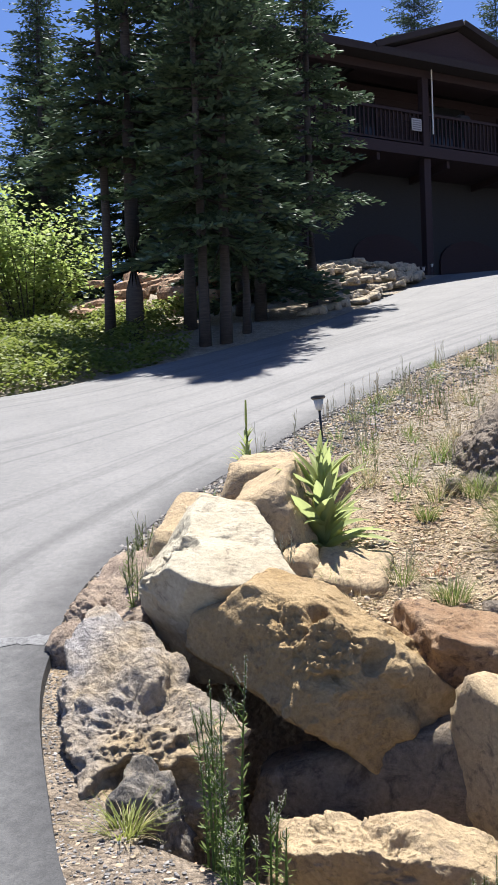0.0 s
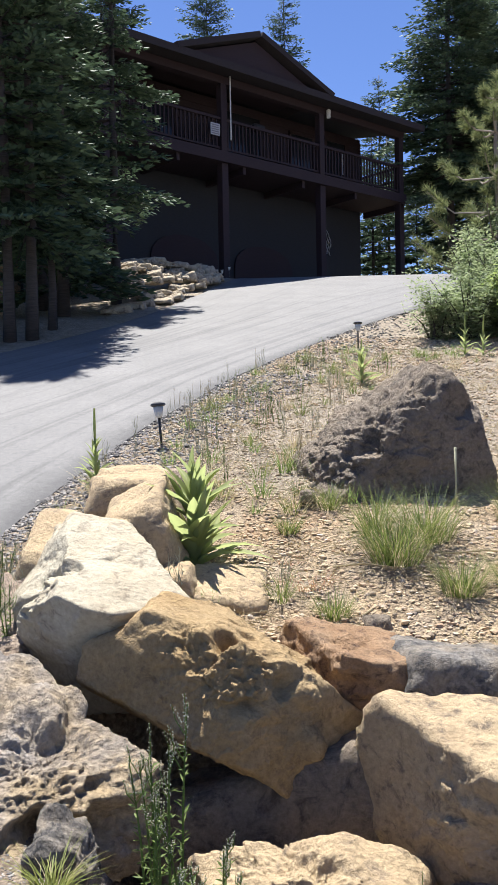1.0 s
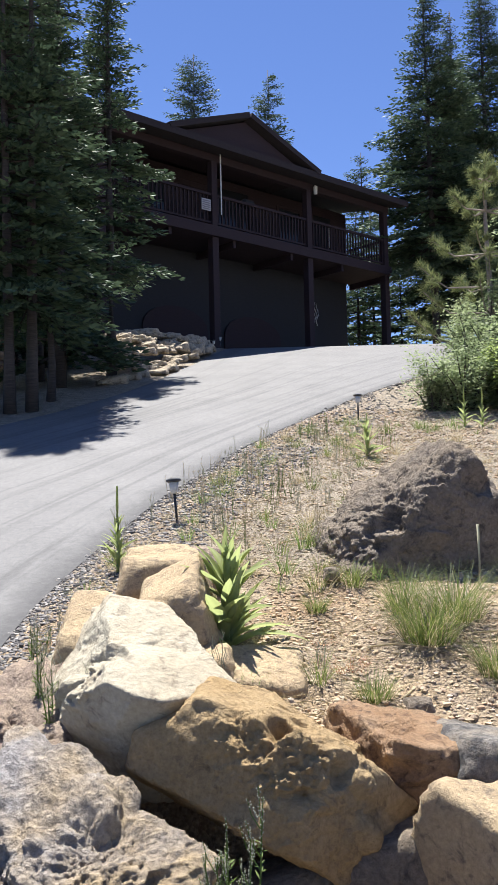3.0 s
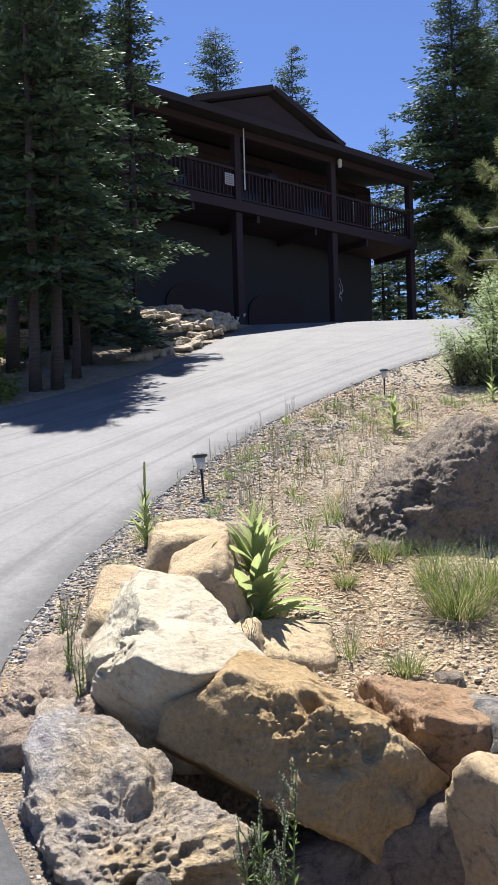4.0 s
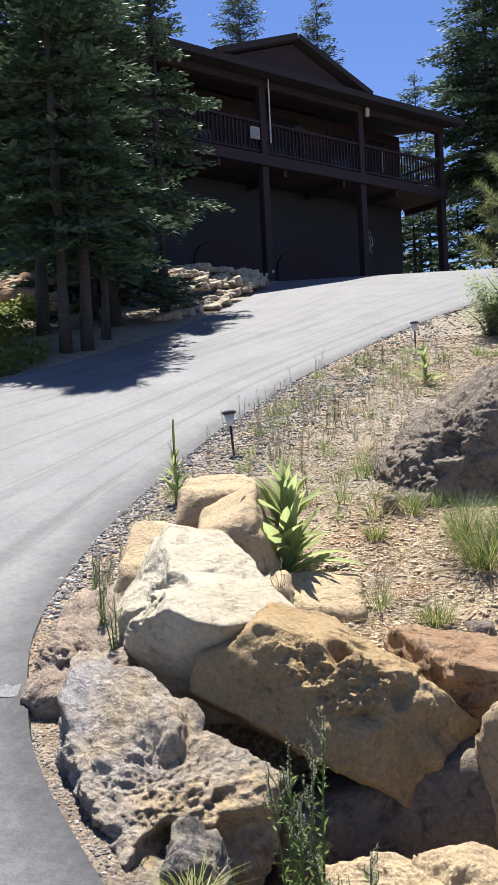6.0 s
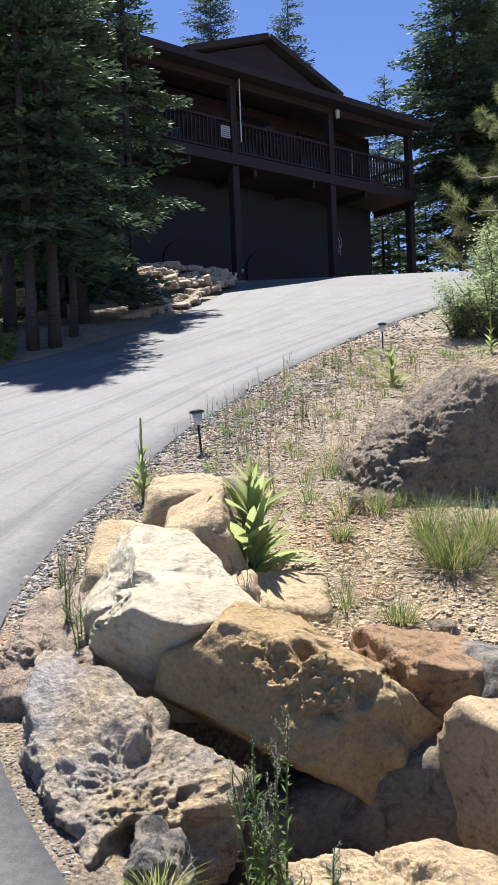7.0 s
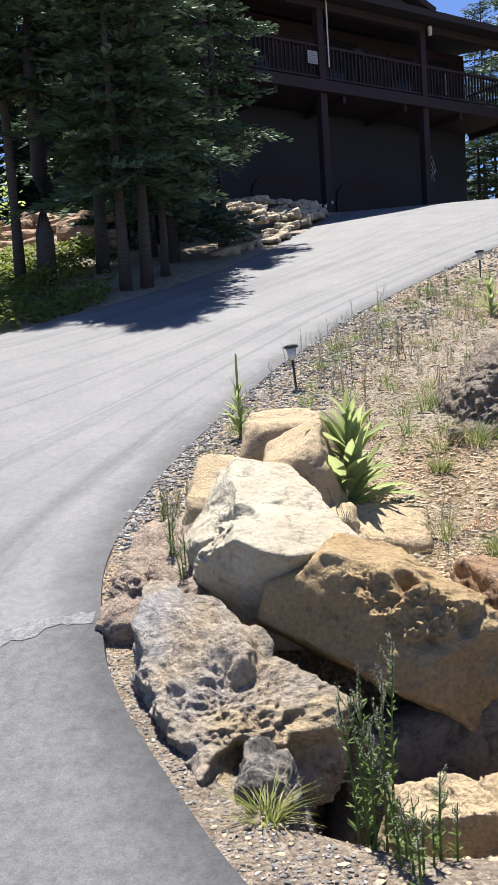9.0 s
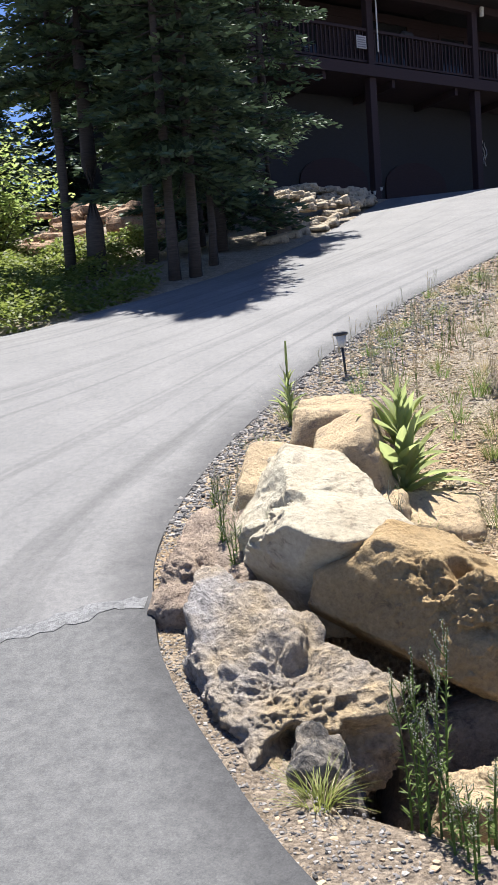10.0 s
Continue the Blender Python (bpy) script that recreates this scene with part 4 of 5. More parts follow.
def pepperweed(place, stems, height, seed, label, spread=0.06):
    """Upright stems with narrow leaves below and knobbly seed heads on top."""
    rng = random.Random(seed)
    plant = tagged(new("weed_plant"), label, "plant", "tall weeds")
    plant.location = place
    ball_v, ball_f = SPHERES[1]
    for k in range(stems):
        a = rng.uniform(0, math.tau)
        r = spread * rng.random()
        h = height * rng.uniform(0.6, 1.05)
        lean = rng.uniform(0.02, 0.16)
        line = [Vector((r * math.cos(a) + lean * h * t * t * math.cos(a), r * math.sin(a) + lean * h * t * t * math.sin(a), h * t - 0.02)) for t in (0, 0.25, 0.5, 0.75, 1.0)]
        bm = bmesh.new()
        tube(bm, line, [0.0045, 0.004, 0.0035, 0.0025, 0.0015], 5)
        heads = []
        for j in range(rng.randint(3, 5)):
            t = rng.uniform(0.6, 0.92)
            i = int(t * 4)
            root = line[i].lerp(line[min(4, i + 1)], t * 4 - i)
            b = rng.uniform(0, math.tau)
            l = h * rng.uniform(0.10, 0.22)
            tip = root + Vector((math.cos(b) * l * 0.45, math.sin(b) * l * 0.45, l))
            tube(bm, [root, root.lerp(tip, 0.5) + Vector((math.cos(b), math.sin(b), 0)) * 0.01, tip], [0.002, 0.0017, 0.001], 4)
            heads.append((root.lerp(tip, 0.35), tip))
        heads.append((line[3], line[4]))
        stem = part("stem", bm, WEED, plant)
        for p, q in heads:
            verts, faces = [], []
            n = int((q - p).length / 0.0042) + 3
            for j in range(n):
                c = p.lerp(q, j / n) + Vector((rng.uniform(-1, 1), rng.uniform(-1, 1), 0)) * 0.0065
                i0 = len(verts)
                s = rng.uniform(0.0016, 0.0029)
                verts.extend([tuple(Vector(v) * s + c) for v in ball_v])
                faces.extend([tuple(i0 + i for i in f) for f in ball_f])
            raw("seed_head", verts, faces, SEED, stem)
        pts = []
        for j in range(int(46 * h / 0.5)):
            t = rng.uniform(0.08, 0.8)
            i = int(t * 4)
            pts.append((tuple(line[i].lerp(line[min(4, i + 1)], t * 4 - i)), rng.uniform(0, math.tau)))
        v, f = small_leaves(rng, pts, 0.03, 0.0034, -0.5)
        tagged(raw("foliage", v, f, WEED, stem), kind="stuff")
    return plant


def dry_stalks(x, y, n, height, seed, label, spread=0.12, mat=None):
    """Thin branching dead stalks."""
    rng = random.Random(seed)
    ob = tagged(new("dry_stalks"), label, "plant", "dry stalks")
    ob.location = (x, y, land(x, y))
    for k in range(n):
        bm = bmesh.new()
        a = rng.uniform(0, math.tau)
        r = spread * rng.random()
        h = height * rng.uniform(0.5, 1.1)
        p = Vector((r * math.cos(a), r * math.sin(a), -0.02))
        q = p + Vector((rng.uniform(-0.1, 0.1) * h, rng.uniform(-0.1, 0.1) * h, h))
        tube(bm, [p, p.lerp(q, 0.5) + Vector((rng.uniform(-0.02, 0.02), 0, 0)), q], [0.0028, 0.002, 0.001], 4)
        for j in range(4):
            t = rng.uniform(0.4, 0.95)
            root = p.lerp(q, t)
            b = rng.uniform(0, math.tau)
            l = h * rng.uniform(0.1, 0.22)
            tube(bm, [root, root + Vector((math.cos(b) * l * 0.5, math.sin(b) * l * 0.5, l))], [0.0015, 0.0008], 3)
        part("stalk", bm, mat or STRAW, ob)
    return ob


# ---- the bank: gravel, litter, plants ----
def stone_pile():
    """Verts, faces and a function that lays one flat angular stone on the land."""
    rng = random.Random(21)
    ball_v, ball_f = SPHERES[1]
    verts, faces = [], []

    def drop(x, y, s):
        z = land(x, y)
        i0 = len(verts)
        a, b, c = s * rng.uniform(0.7, 1.5), s * rng.uniform(0.6, 1.2), s * rng.uniform(0.35, 0.8)
        t = rng.uniform(0, math.tau)
        ct, st = math.cos(t), math.sin(t)
        for vx, vy, vz in ball_v:
            k = rng.uniform(0.6, 1.25)
            px, py = vx * a * k, vy * b * k
            verts.append((x + px * ct - py * st, y + px * st + py * ct, z + c * 0.2 + vz * c * k))
        faces.extend([tuple(i0 + i for i in f) for f in ball_f])

    return rng, verts, faces, drop


def scatter_gravel():
    rng, verts, faces, drop = stone_pile()
    for k in range(36000):
        y = 4.5 + 9.5 * rng.random() ** 1.05
        right = edge_x(y, EDGE)
        x = right + 0.15 + min(3.6, 1.2 + 0.35 * y) * rng.random() ** 1.1
        if y < wall_y(x) + 0.25:
            continue
        if noise.noise((x * 1.3, y * 1.3, 5)) < -0.2 and rng.random() < 0.6 and x > right + 0.6:
            continue
        drop(x, y, rng.choice((0.005, 0.006, 0.008, 0.010, 0.015)) * (1 + 0.07 * max(0, y - 6)) * rng.uniform(0.7, 1.3))
    for k in range(700):
        x, y = rng.uniform(-0.3, 1.5), rng.uniform(4.6, 6.6)
        if y > wall_y(x) + 0.2:
            drop(x, y, rng.uniform(0.010, 0.026))
    for k in range(500):
        x, y = rng.uniform(-0.95, 1.2), rng.uniform(2.5, 3.25)
        if x > edge_x(y, EDGE) + 0.02:
            drop(x, y, rng.choice((0.003, 0.005, 0.007, 0.012)) * rng.uniform(0.7, 1.4))
    tagged(raw("gravel", verts, faces, GRAVEL), "loose tan and reddish gravel on the bank", "gravel", kind="stuff")
    # grey shoulder along the asphalt
    rng, verts, faces, drop = stone_pile()
    for k in range(15000):
        j = rng.uniform(3.2, 17) if k % 3 else rng.uniform(7, 14)
        i, t = int(j * 8), j * 8 % 1
        p = RIGHT_LINE[i].lerp(RIGHT_LINE[i + 1], t)
        q = RIGHT_LINE[i + 1] - RIGHT_LINE[i]
        n = Vector((q.y, -q.x)).normalized()
        wide = 0.22 if j < 7 else 0.3 + 0.07 * (j - 7)
        d = rng.random() ** 1.5 * wide * 1.6 - 0.06 * rng.random() ** 2
        drop(p.x + n.x * d, p.y + n.y * d, rng.choice((0.005, 0.008, 0.011, 0.015)) * rng.uniform(0.7, 1.4) * (0.5 if p.y < 5.2 else 1 if j < 8 else 1 + 0.08 * (j - 8)))
    tagged(raw("shoulder_gravel", verts, faces, GREY_GRAVEL), "grey crushed gravel along the asphalt edge", "gravel", kind="stuff")


scatter_gravel()


def scatter_straw():
    rng = random.Random(31)
    verts, faces = [], []
    for k in range(11500):
        y = 4.5 + 7.5 * rng.random() ** 1.6
        x = edge_x(y, EDGE) + 0.25 + 3.2 * rng.random()
        if y < wall_y(x) + 0.25:
            continue
        if noise.noise((x * 1.1, y * 1.1, 9)) < -0.05 and rng.random() < 0.75:
            continue
        a = rng.uniform(0, math.tau)
        l, w = (rng.uniform(0.03, 0.13), rng.uniform(0.0012, 0.0028)) if k % 3 == 0 else (rng.uniform(0.012, 0.05), rng.uniform(0.002, 0.0055))
        z = land(x, y) + rng.uniform(0.008, 0.03)
        dx, dy = math.cos(a) * l, math.sin(a) * l
        rise = rng.uniform(-0.01, 0.03)
        i0 = len(verts)
        px, py = -math.sin(a) * w, math.cos(a) * w
        verts.extend(((x - px, y - py, z), (x + px, y + py, z), (x + dx, y + dy, z + rise), (x + dx * 0.5, y + dy * 0.5, z + rise * 0.5 + 2 * w)))
        faces.extend(((i0, i0 + 2, i0 + 3), (i0 + 1, i0 + 3, i0 + 2), (i0, i0 + 3, i0 + 1)))
    ob = raw("straw_litter", verts, faces, STRAW)
    tagged(ob, "dead straw and twigs strewn over the soil", "litter", kind="stuff")


scatter_straw()


def bank_plants():
    mullein((-0.44, 5.42, land(-0.44, 5.42)), 0.44, 60, 0.46, 4, "young mullein with broad pale green leaves")
    mullein((-1.24, 6.72, land(-1.24, 6.72)), 0.36, 34, 0.20, 5, "mullein with a tall flower spike beside asphalt", 0.24)
    mullein((1.02, 10.35, land(1.02, 10.35)), 0.30, 24, 0.28, 6, "mullein growing in the gravel of the bank", 0.2)
    mullein((2.6, 12.25, land(2.6, 12.25)), 0.28, 16, 0.24, 7, "yellowish mullein below the willow bush", 0.3)
    mullein((2.8, 12.1, land(2.8, 12.1)), 0.24, 14, 0.2, 8, "yellowish mullein below the willow bush", 0.3)
    green = "green bunch grass with straw-coloured dead blades"
    tuft(0.66, 5.45, 300, 0.40, 0.13, 0.0026, 1, green)
    tuft(0.88, 5.75, 260, 0.40, 0.14, 0.0026, 2, green)
    tuft(0.60, 5.9, 140, 0.38, 0.09, 0.0026, 3, green)
    tuft(0.93, 5.06, 240, 0.25, 0.09, 0.0024, 4, "short green bunch grass on bare soil")
    tuft(1.22, 5.1, 180, 0.26, 0.09, 0.0024, 5, "short green bunch grass on bare soil")
    tuft(1.5, 6.1, 160, 0.34, 0.10, 0.0026, 6, green)
    tuft(0.36, 6.35, 110, 0.22, 0.06, 0.0024, 7, "narrow grass tuft beside the brown boulder")
    tuft(0.08, 5.95, 130, 0.16, 0.05, 0.0024, 8, "small bright green grass tuft")
    tuft(0.27, 4.86, 170, 0.16, 0.08, 0.0022, 9, "low grey-green grass tuft behind the wall")
    tuft(0.02, 5.02, 60, 0.22, 0.05, 0.002, 10, "thin grassy weed behind the wall")
    tuft(-0.33, 4.98, 70, 0.14, 0.07, 0.0022, 11, "low green weed between wall stones", WEED)
    tuft(-0.72, 3.27, 90, 0.15, 0.05, 0.0028, 12, "yellow-green grass clump at the wall foot", YELLOW_GRASS, 0.9, 0.2, z=land(-0.72, 3.27))
    tuft(0.06, 5.52, 60, 0.05, 0.09, 0.002, 13, "low orange-red dried weed on soil", RED_WEED, 1.2, 0.0)
    tuft(0.16, 5.18, 90, 0.10, 0.12, 0.0016, 14, "low reddish-brown dried weed behind the wall", RED_WEED, 0.9, 0.4)
    tuft(-0.62, 5.0, 70, 0.14, 0.08, 0.0016, 15, "sparse dry grass between pale and tan stones", STRAW, 0.8, 0.0)
    rng = random.Random(77)
    models = [tuft_mesh(40, 0.16, 0.05, 0.002, 40 + k) for k in range(3)]
    kinds = []
    for k, (v, f) in enumerate(models):
        for mat in (GRASS, STRAW, WEED):
            me = bpy.data.meshes.new("grass_tuft")
            me.from_pydata(v, [], f)
            me.materials.append(mat)
            kinds.append((me, mat))
    for k in range(140):
        y = 6.2 + 6.5 * rng.random() ** 1.2
        x = edge_x(y, EDGE) + 0.3 + min(3.0, 1.0 + 0.2 * y) * rng.random()
        me, mat = kinds[rng.randrange(9)]
        ob = new("grass_tuft", me)
        ob.matrix_world = pose(x, y, land(x, y), 0, 0, rng.uniform(0, 360)) @ Matrix.Scale(rng.uniform(0.6, 1.5), 4)
        tagged(ob, "sparse dry grass tuft in gravel" if mat is STRAW else "sparse green grass tuft in gravel", "grass", "grass tufts")
    for k in range(60):
        y = 6.4 + 5.5 * rng.random()
        x = edge_x(y, EDGE) + 0.1 + 1.9 * rng.random()
        dry_stalks(x, y, 5, 0.3, 500 + k, "thin dry weed stalks on the bank", 0.1, (STRAW, SEED, WEED)[k % 3])
    for k, (x, y, h) in enumerate([(-1.32, 7.4, 0.36), (-1.12, 7.8, 0.36), (-0.7, 8.5, 0.38), (-0.9, 8.4, 0.34), (-1.45, 5.55, 0.3), (-1.38, 5.1, 0.36), (-1.28, 4.98, 0.34), (-0.35, 9.4, 0.3), (-1.3, 4.8, 0.3), (-1.42, 5.3, 0.28), (-1.22, 5.6, 0.25)]):
        dry_stalks(x, y, 4, h, 600 + k, "thin grey-green stalks beside the asphalt", 0.06, SEED)
    for k, (x, y, z, h) in enumerate([(-0.46, 4.62, 0.82, 0.16), (-0.6, 4.5, 0.6, 0.2), (-0.55, 5.15, 0.75, 0.2), (0.05, 5.2, 0.68, 0.18), (-1.08, 4.62, 0.66, 0.2)]):
        ob = dry_stalks(x, y, 5, h, 640 + k, "small dry weed rooted between stones", 0.05, SEED)
        ob.location.z = z
    pepperweed((-0.37, 3.19, land(-0.37, 3.19)), 7, 0.68, 1, "tall green weed with knobbly seed heads", 0.10)
    pepperweed((-0.22, 3.12, land(-0.22, 3.12)), 5, 0.34, 2, "grey-green weed with seed heads, half dry", 0.09)
    pepperweed((0.40, 3.42, land(0.40, 3.42)), 4, 0.62, 3, "branched green weed between two boulders", 0.03)
    pepperweed((-0.24, 2.98, land(-0.24, 2.98)), 6, 0.26, 4, "grey dry weed at the wall foot", 0.10)
    pepperweed((-1.22, 4.60, land(-1.22, 4.60) + 0.02), 3, 0.34, 5, "thin leafy weed beside the cream boulder", 0.03)
    pepperweed((-1.33, 4.78, land(-1.33, 4.78) + 0.02), 3, 0.36, 6, "thin leafy weed at the asphalt edge", 0.05)
    pepperweed((-1.44, 5.15, land(-1.44, 5.15)), 4, 0.30, 7, "thin leafy weed at the asphalt edge", 0.06)
    # dead stalk by the brown boulder
    bm = bmesh.new()
    tube(bm, [(0, 0, -0.05), (0.004, 0, 0.2), (0.0, 0, 0.4)], [0.008, 0.007, 0.009], 8)
    ob = link("dead_stalk", bm, SEED, True)
    ob.location = (1.17, 6.3, land(1.17, 6.3))
    tagged(ob, "upright dead mullein stalk by a boulder", "plant")
    for k, (x, y, l, a) in enumerate([(0.15, 6.7, 0.4, 0.2), (0.9, 5.5, 0.5, -0.2), (0.3, 5.4, 0.35, -0.3), (1.35, 5.95, 0.5, -0.15), (0.4, 4.85, 0.3, 0.9), (-0.1, 7.3, 0.45, 0.5)]):
        bm = bmesh.new()
        tube(bm, [(0, 0, 0), (math.cos(a) * l * 0.5, math.sin(a) * l * 0.5, 0.025), (math.cos(a) * l, math.sin(a) * l, 0.01)], [0.005, 0.006, 0.003], 6)
        ob = link("twig", bm, STRAW)
        ob.location = (x, y, land(x, y) + 0.012)
        tagged(ob, "pale dead twig lying on the soil", "twig", "fallen twigs")


bank_plants()


# ---- path lights ----
def path_light(x, y, lean, label):
    light = tagged(new("path_light"), label, "lamp", "solar path lights")
    light.matrix_world = pose(x, y, land(x, y), 0, lean, 0)
    bm = bmesh.new()
    tube(bm, [(0, 0, -0.06), (0, 0, 0.24)], [0.011, 0.011], 10)
    part("stake", bm, BLACK, light, "black plastic stake", True)
    bm = bmesh.new()
    tube(bm, [(0, 0, 0.235), (0, 0, 0.25), (0, 0, 0.335)], [0.018, 0.03, 0.045], 14)
    part("lens", bm, CLEAR, light, "clear plastic lens", True)
    bm = bmesh.new()
    tube(bm, [(0, 0, 0.333), (0, 0, 0.343), (0, 0, 0.358), (0, 0, 0.368)], [0.05, 0.066, 0.06, 0.025], 18)
    part("cap", bm, BLACK, light, "dark cap with a solar cell")


BLACK = plain_material("black_plastic", (0.03, 0.03, 0.032), 0.35)
CLEAR = plain_material("clear_plastic", (0.496, 0.496, 0.48), 0.15)
path_light(-0.93, 8.0, -4, "small solar path light leaning in the gravel")
path_light(1.26, 12.92, 0, "small solar path light at the drive edge")
path_light(-1.1, 27.0, 0, "small solar path light at the crest")
path_light(-1.25, 25.6, 0, "small solar path light at the crest")


# ---- bushes ----
def bush(place, radius, height, leaves, seed, mat, label, length=0.05, width=0.011, stems=14, squash=1.0, name="bush"):
    rng = random.Random(seed)
    ob = tagged(new(name), label, "bush", "bushes")
    ob.location = place
    tips = []
    for k in range(stems):
        bm = bmesh.new()
        a = rng.uniform(0, math.tau)
        r = radius * rng.uniform(0.3, 1.0)
        h = height * rng.uniform(0.5, 1.0) * (1 - 0.35 * (r / radius) ** 2)
        p = Vector((0.12 * radius * math.cos(a), 0.12 * radius * math.sin(a), -0.05))
        q = Vector((r * math.cos(a), r * math.sin(a) * squash, h))
        m = p.lerp(q, 0.5) + Vector((0, 0, 0.12 * height))
        tube(bm, [p, m, q], [0.02, 0.012, 0.004], 5)
        tips.append((p, m, q))
        part("stem", bm, BARK, ob)
    clumps = []
    for p, m, q in tips:
        for j in range(9):
            t = rng.uniform(0.12, 1.0)
            base = p.lerp(m, t * 2) if t < 0.5 else m.lerp(q, t * 2 - 1)
            clumps.append((base + Vector((rng.gauss(0, 1), rng.gauss(0, 1), rng.gauss(0, 0.8))) * 0.16 * radius, rng.uniform(0.6, 1.4)))
    points = []
    for k in range(leaves):
        c, s = rng.choice(clumps)
        d = Vector((rng.gauss(0, 1), rng.gauss(0, 1), rng.gauss(0, 1))) * 0.105 * radius * s
        v = c + d
        if v.z < 0.01:
            v.z = rng.uniform(0.02, 0.25)
        points.append((tuple(v), rng.uniform(0, math.tau)))
    v, f = small_leaves(rng, points, length, width)
    raw("foliage", v, f, mat, ob)
    return ob


bush(at_land(2.95, 13.55), 0.8, 1.4, 12000, 1, WILLOW, "grey-green willow bush at the drive edge", 0.06, 0.011, 22)
bush(at_land(3.75, 13.6), 0.95, 1.8, 12000, 2, WILLOW, "dense grey-green willow bush on the bank", 0.06, 0.012, 22)
bush(at_land(3.80, 13.2), 0.7, 1.55, 8000, 3, BRIGHT_LEAF, "bright yellow-green shrub below the willows", 0.06, 0.014, 18)
bush(at_land(4.6, 14.9), 1.1, 3.3, 14000, 4, WILLOW, "tall leafy shrub behind the willow", 0.07, 0.018, 20)
bush(at_land(3.75, 15.5), 0.8, 2.4, 8000, 5, WILLOW, "leafy shrub behind the willow", 0.07, 0.016, 18)
bush(at_land(2.5, 13.6), 0.42, 0.9, 2600, 6, WILLOW, "small willow shoot over the gravel", 0.055, 0.01, 12)
bush(at_land(3.45, 14.5), 0.75, 2.3, 9000, 12, WILLOW, "upright leafy shrub in front of the pine", 0.065, 0.014, 18)
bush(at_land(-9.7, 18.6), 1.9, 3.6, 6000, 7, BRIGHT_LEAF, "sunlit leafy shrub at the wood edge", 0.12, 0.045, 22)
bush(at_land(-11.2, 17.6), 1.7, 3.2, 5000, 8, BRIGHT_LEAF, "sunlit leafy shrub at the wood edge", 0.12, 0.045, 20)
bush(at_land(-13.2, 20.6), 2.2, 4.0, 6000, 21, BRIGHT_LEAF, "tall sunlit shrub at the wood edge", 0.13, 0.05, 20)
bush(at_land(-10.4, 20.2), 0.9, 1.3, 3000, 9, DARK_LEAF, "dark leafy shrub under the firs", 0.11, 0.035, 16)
bush(at_land(-6.6, 20.9), 0.6, 0.6, 1600, 10, BRIGHT_LEAF, "low green shrub beside the slabs", 0.09, 0.03, 14)
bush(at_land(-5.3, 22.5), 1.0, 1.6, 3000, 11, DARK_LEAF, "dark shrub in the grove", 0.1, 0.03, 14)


def young_pine(place, height, seed, label):
    """Open young pine: bare limbs that end in bottle-brush tufts of long needles."""
    rng = random.Random(seed)
    tree = tagged(new("pine_tree"), label, "tree")
    tree.location = place
    bm = bmesh.new()
    tube(bm, [(0, 0, -0.1), (0.04, 0, height * 0.4), (0, 0.03, height * 0.75), (0.02, 0, height)], [0.07, 0.055, 0.035, 0.015], 8)
    part("trunk", bm, PINE_BARK, tree, smooth=True)
    verts, faces = [], []

    def brush(p, q, n, length):
        for k in range(n):
            c = p.lerp(q, rng.random())
            axis = (q - p).normalized()
            side = Vector((rng.gauss(0, 1), rng.gauss(0, 1), rng.gauss(0, 1))).normalized()
            d = (side + axis * rng.uniform(0.5, 1.2)).normalized() * length * rng.uniform(0.7, 1.1)
            e = d.cross(Vector((0.3, 0.2, 0.9))).normalized() * 0.0045
            i0 = len(verts)
            verts.extend((tuple(c - e), tuple(c + e), tuple(c + d)))
            faces.append((i0, i0 + 1, i0 + 2))

    for z, l, count in ((0.24, 0.30, 5), (0.36, 0.29, 5), (0.47, 0.25, 5), (0.61, 0.20, 5), (0.79, 0.145, 5), (0.92, 0.07, 4)):
        for b in range(count):
            a = b * math.tau / count + z * 9 + rng.uniform(-0.3, 0.3)
            reach = height * l * rng.uniform(0.8, 1.12)
            way = Vector((math.cos(a), math.sin(a), 0))
            root = Vector((0, 0, z * height))
            mid = root + way * reach * 0.6 + Vector((0, 0, reach * 0.02))
            tip = root + way * reach + Vector((0, 0, reach * 0.36))
            bm = bmesh.new()
            tube(bm, [root, root.lerp(mid, 0.5), mid, mid.lerp(tip, 0.55) - Vector((0, 0, 0.02)), tip], [0.02, 0.017, 0.014, 0.011, 0.008], 5)
            part("limb", bm, PINE_BARK, tree)
            brush(mid.lerp(tip, 0.25), tip + Vector((0, 0, 0.05)), 230, 0.19)
            for side in (-1, 1):
                turned = Vector((math.cos(a + side * 0.75), math.sin(a + side * 0.75), 0.45))
                twig = mid + turned * reach * 0.34
                brush(mid.lerp(twig, 0.45), twig, 120, 0.16)
    brush(Vector((0, 0, height * 0.9)), Vector((0.02, 0, height + 0.1)), 240, 0.22)
    raw("needles", verts, faces, PINE, tree)


PINE_BARK = wood_material("pine_bark", (0.16, 0.13, 0.11), (0.34, 0.29, 0.25))
young_pine(at_land(3.82, 15.2), 4.1, 3, "young pine with long pale needle tufts")


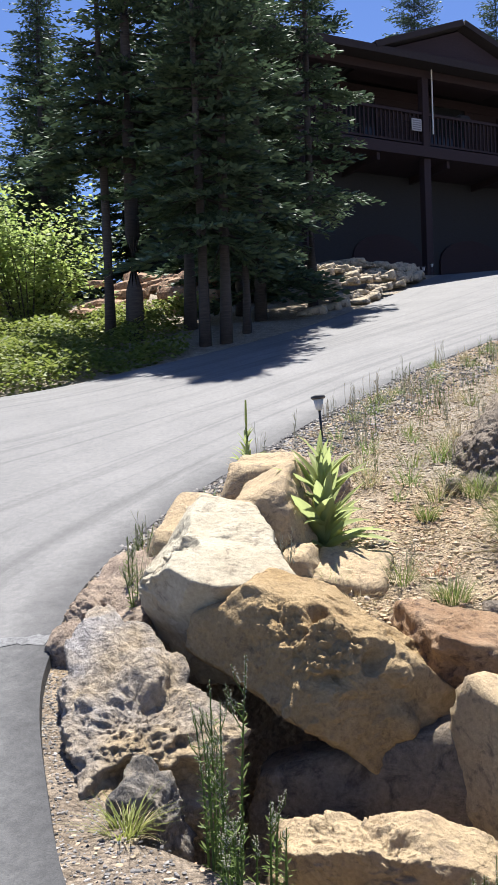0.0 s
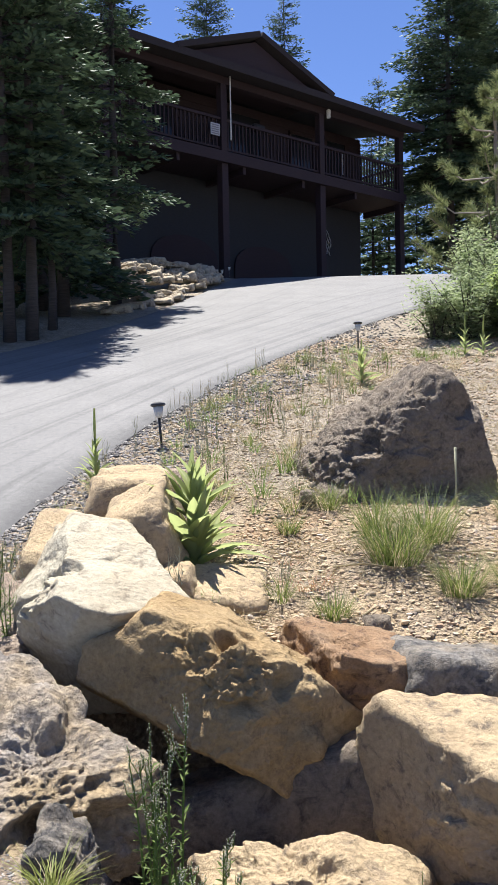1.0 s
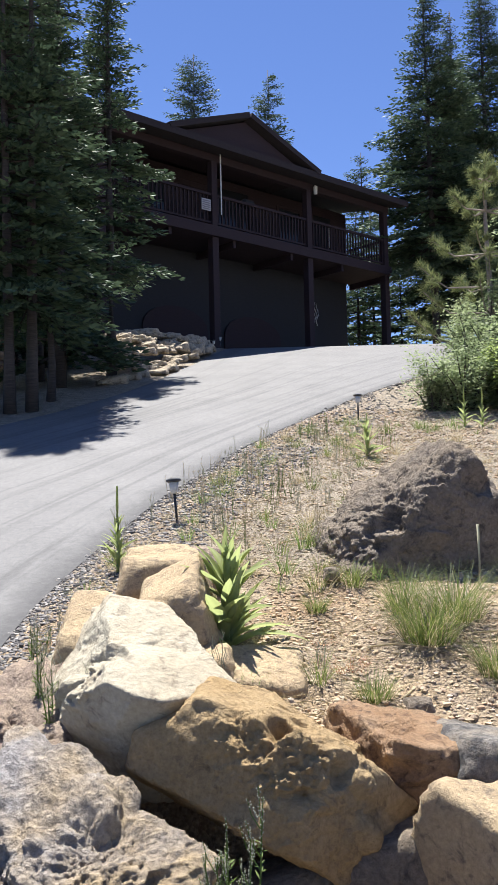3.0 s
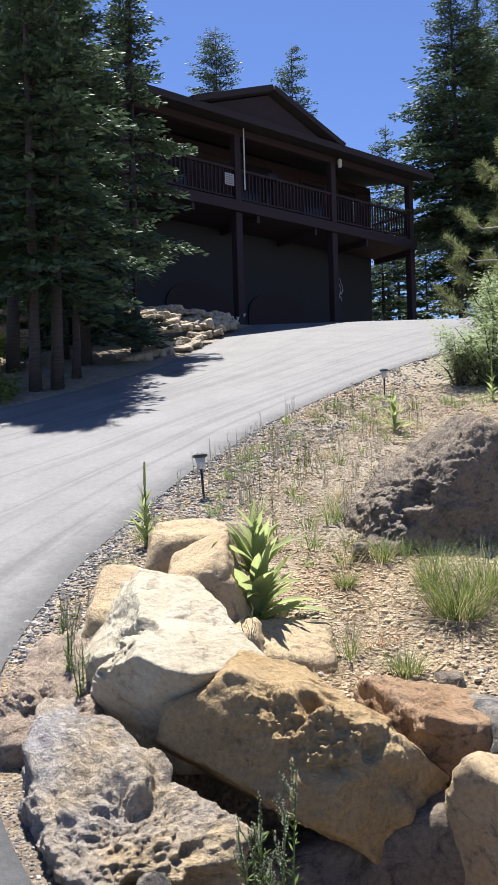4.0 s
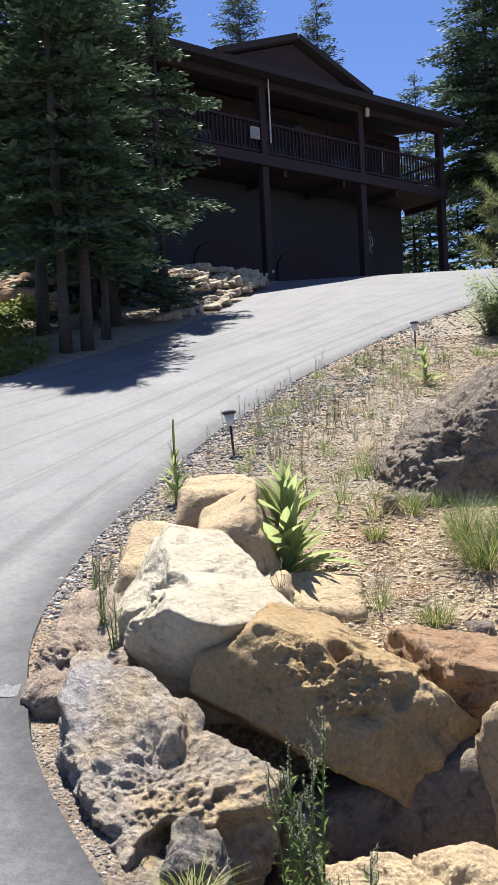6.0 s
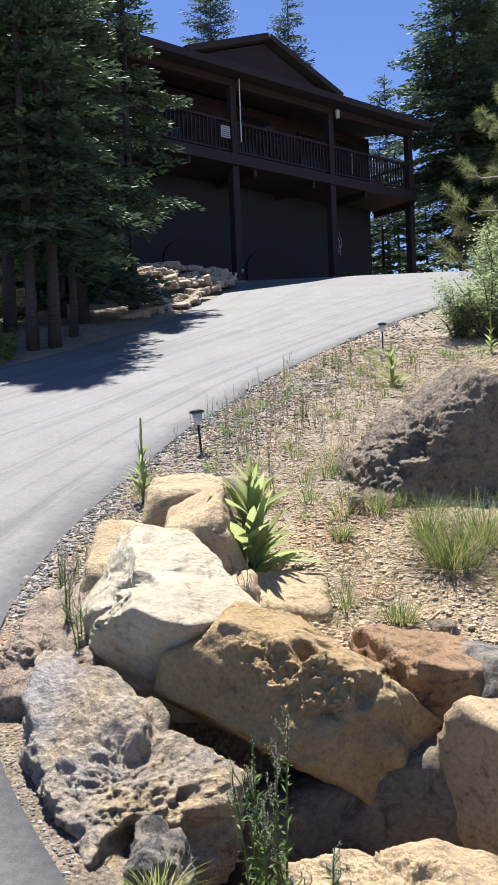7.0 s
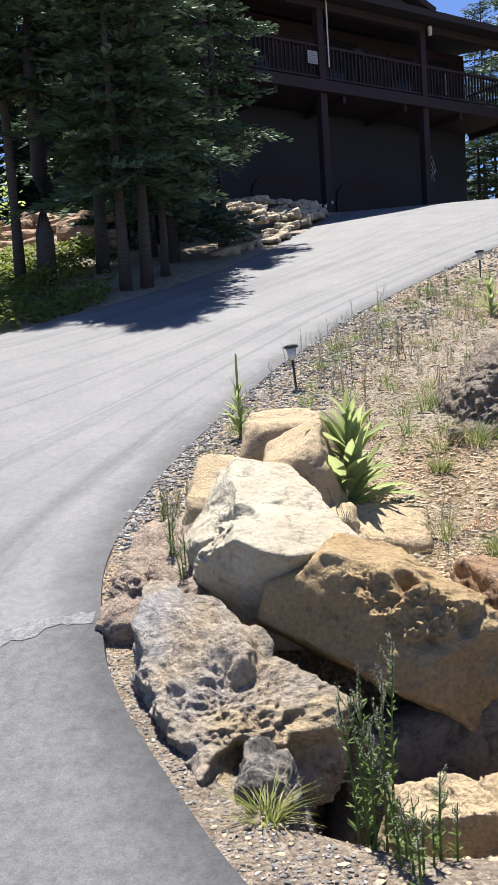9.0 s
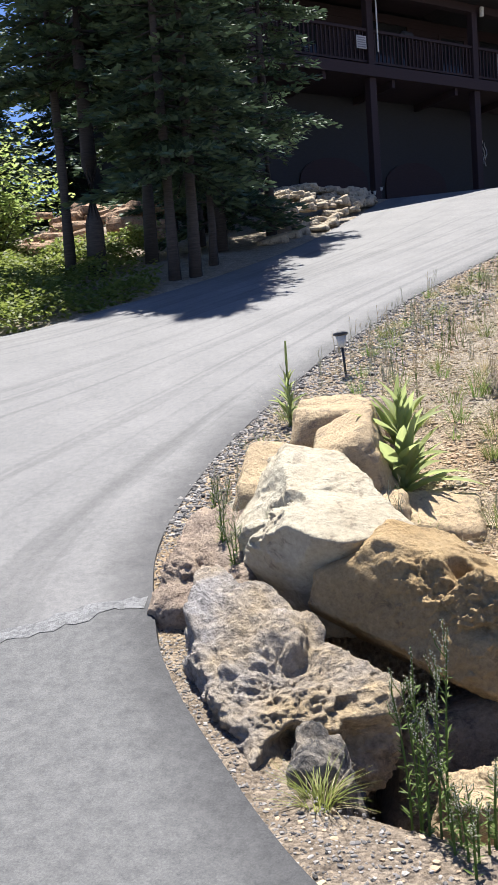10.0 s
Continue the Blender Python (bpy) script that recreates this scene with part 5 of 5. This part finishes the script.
def ground_cover():
    """Low evergreen shrubs in the sun between the drive and the wood."""
    rng = random.Random(41)
    points = []
    for k in range(60000):
        x = -12.5 + 8.2 * rng.random()
        y = 9.0 + 9.8 * rng.random()
        left = edge_x(y, OUTER)
        if x > left - 0.12 or (x > -5.6 and y > 14.5):
            continue
        mound = noise.noise((x * 0.9, y * 0.9, 12)) + 0.5
        if mound < 0.02:
            continue
        h = min(0.55, mound * 0.75) * min(1, (left - x) / 0.5)
        points.append(((x, y, land(x, y) + h * rng.random() ** 0.6), rng.uniform(0, math.tau)))
    v, f = small_leaves(rng, points, 0.085, 0.03)
    ob = raw("ground_cover", v, f, COVER)
    tagged(ob, "low bright green evergreen ground cover", "shrubs", kind="stuff")


ground_cover()


# ---- asphalt seam ----
def ribbon(name, line, widths, lift, mat, label, jag=0.0, seed=1):
    rng = random.Random(seed)
    verts, faces = [], []
    for k, p in enumerate(line):
        q = line[min(k + 1, len(line) - 1)] - line[max(k - 1, 0)]
        n = Vector((-q.y, q.x)).normalized()
        a, b = widths(k / (len(line) - 1))
        a += rng.uniform(-jag, jag)
        b += rng.uniform(-jag, jag)
        for d in (a, (a + b) / 2, b):
            e = p + n * d
            verts.append((e.x, e.y, drive(e.y) + 0.006 * noise.noise((e.x * 0.7, e.y * 0.7, 0)) + lift))
    for k in range(len(line) - 1):
        for j in (0, 1):
            faces.append((3 * k + j, 3 * k + j + 1, 3 * k + j + 4, 3 * k + j + 3))
    ob = raw(name, verts, faces, mat)
    return tagged(ob, label, "asphalt", kind="structure")


seam = [Vector((-1.66 - 0.04 * k, 4.52 - 0.58 * max(0, 0.04 * k - 0.14) + 0.03 * noise.noise((k * 0.35, 0, 2)))) for k in range(110)]
ribbon("road_patch", seam, lambda t: (-0.02 - 0.03 * max(0, noise.noise((t * 22, 4, 1)) + 0.2), 0.05 + 0.09 * max(0, noise.noise((t * 14, 1, 1)) + 0.4)), 0.003, PALE_PATCH, "pale worn strip along the asphalt seam", 0.02, 4)
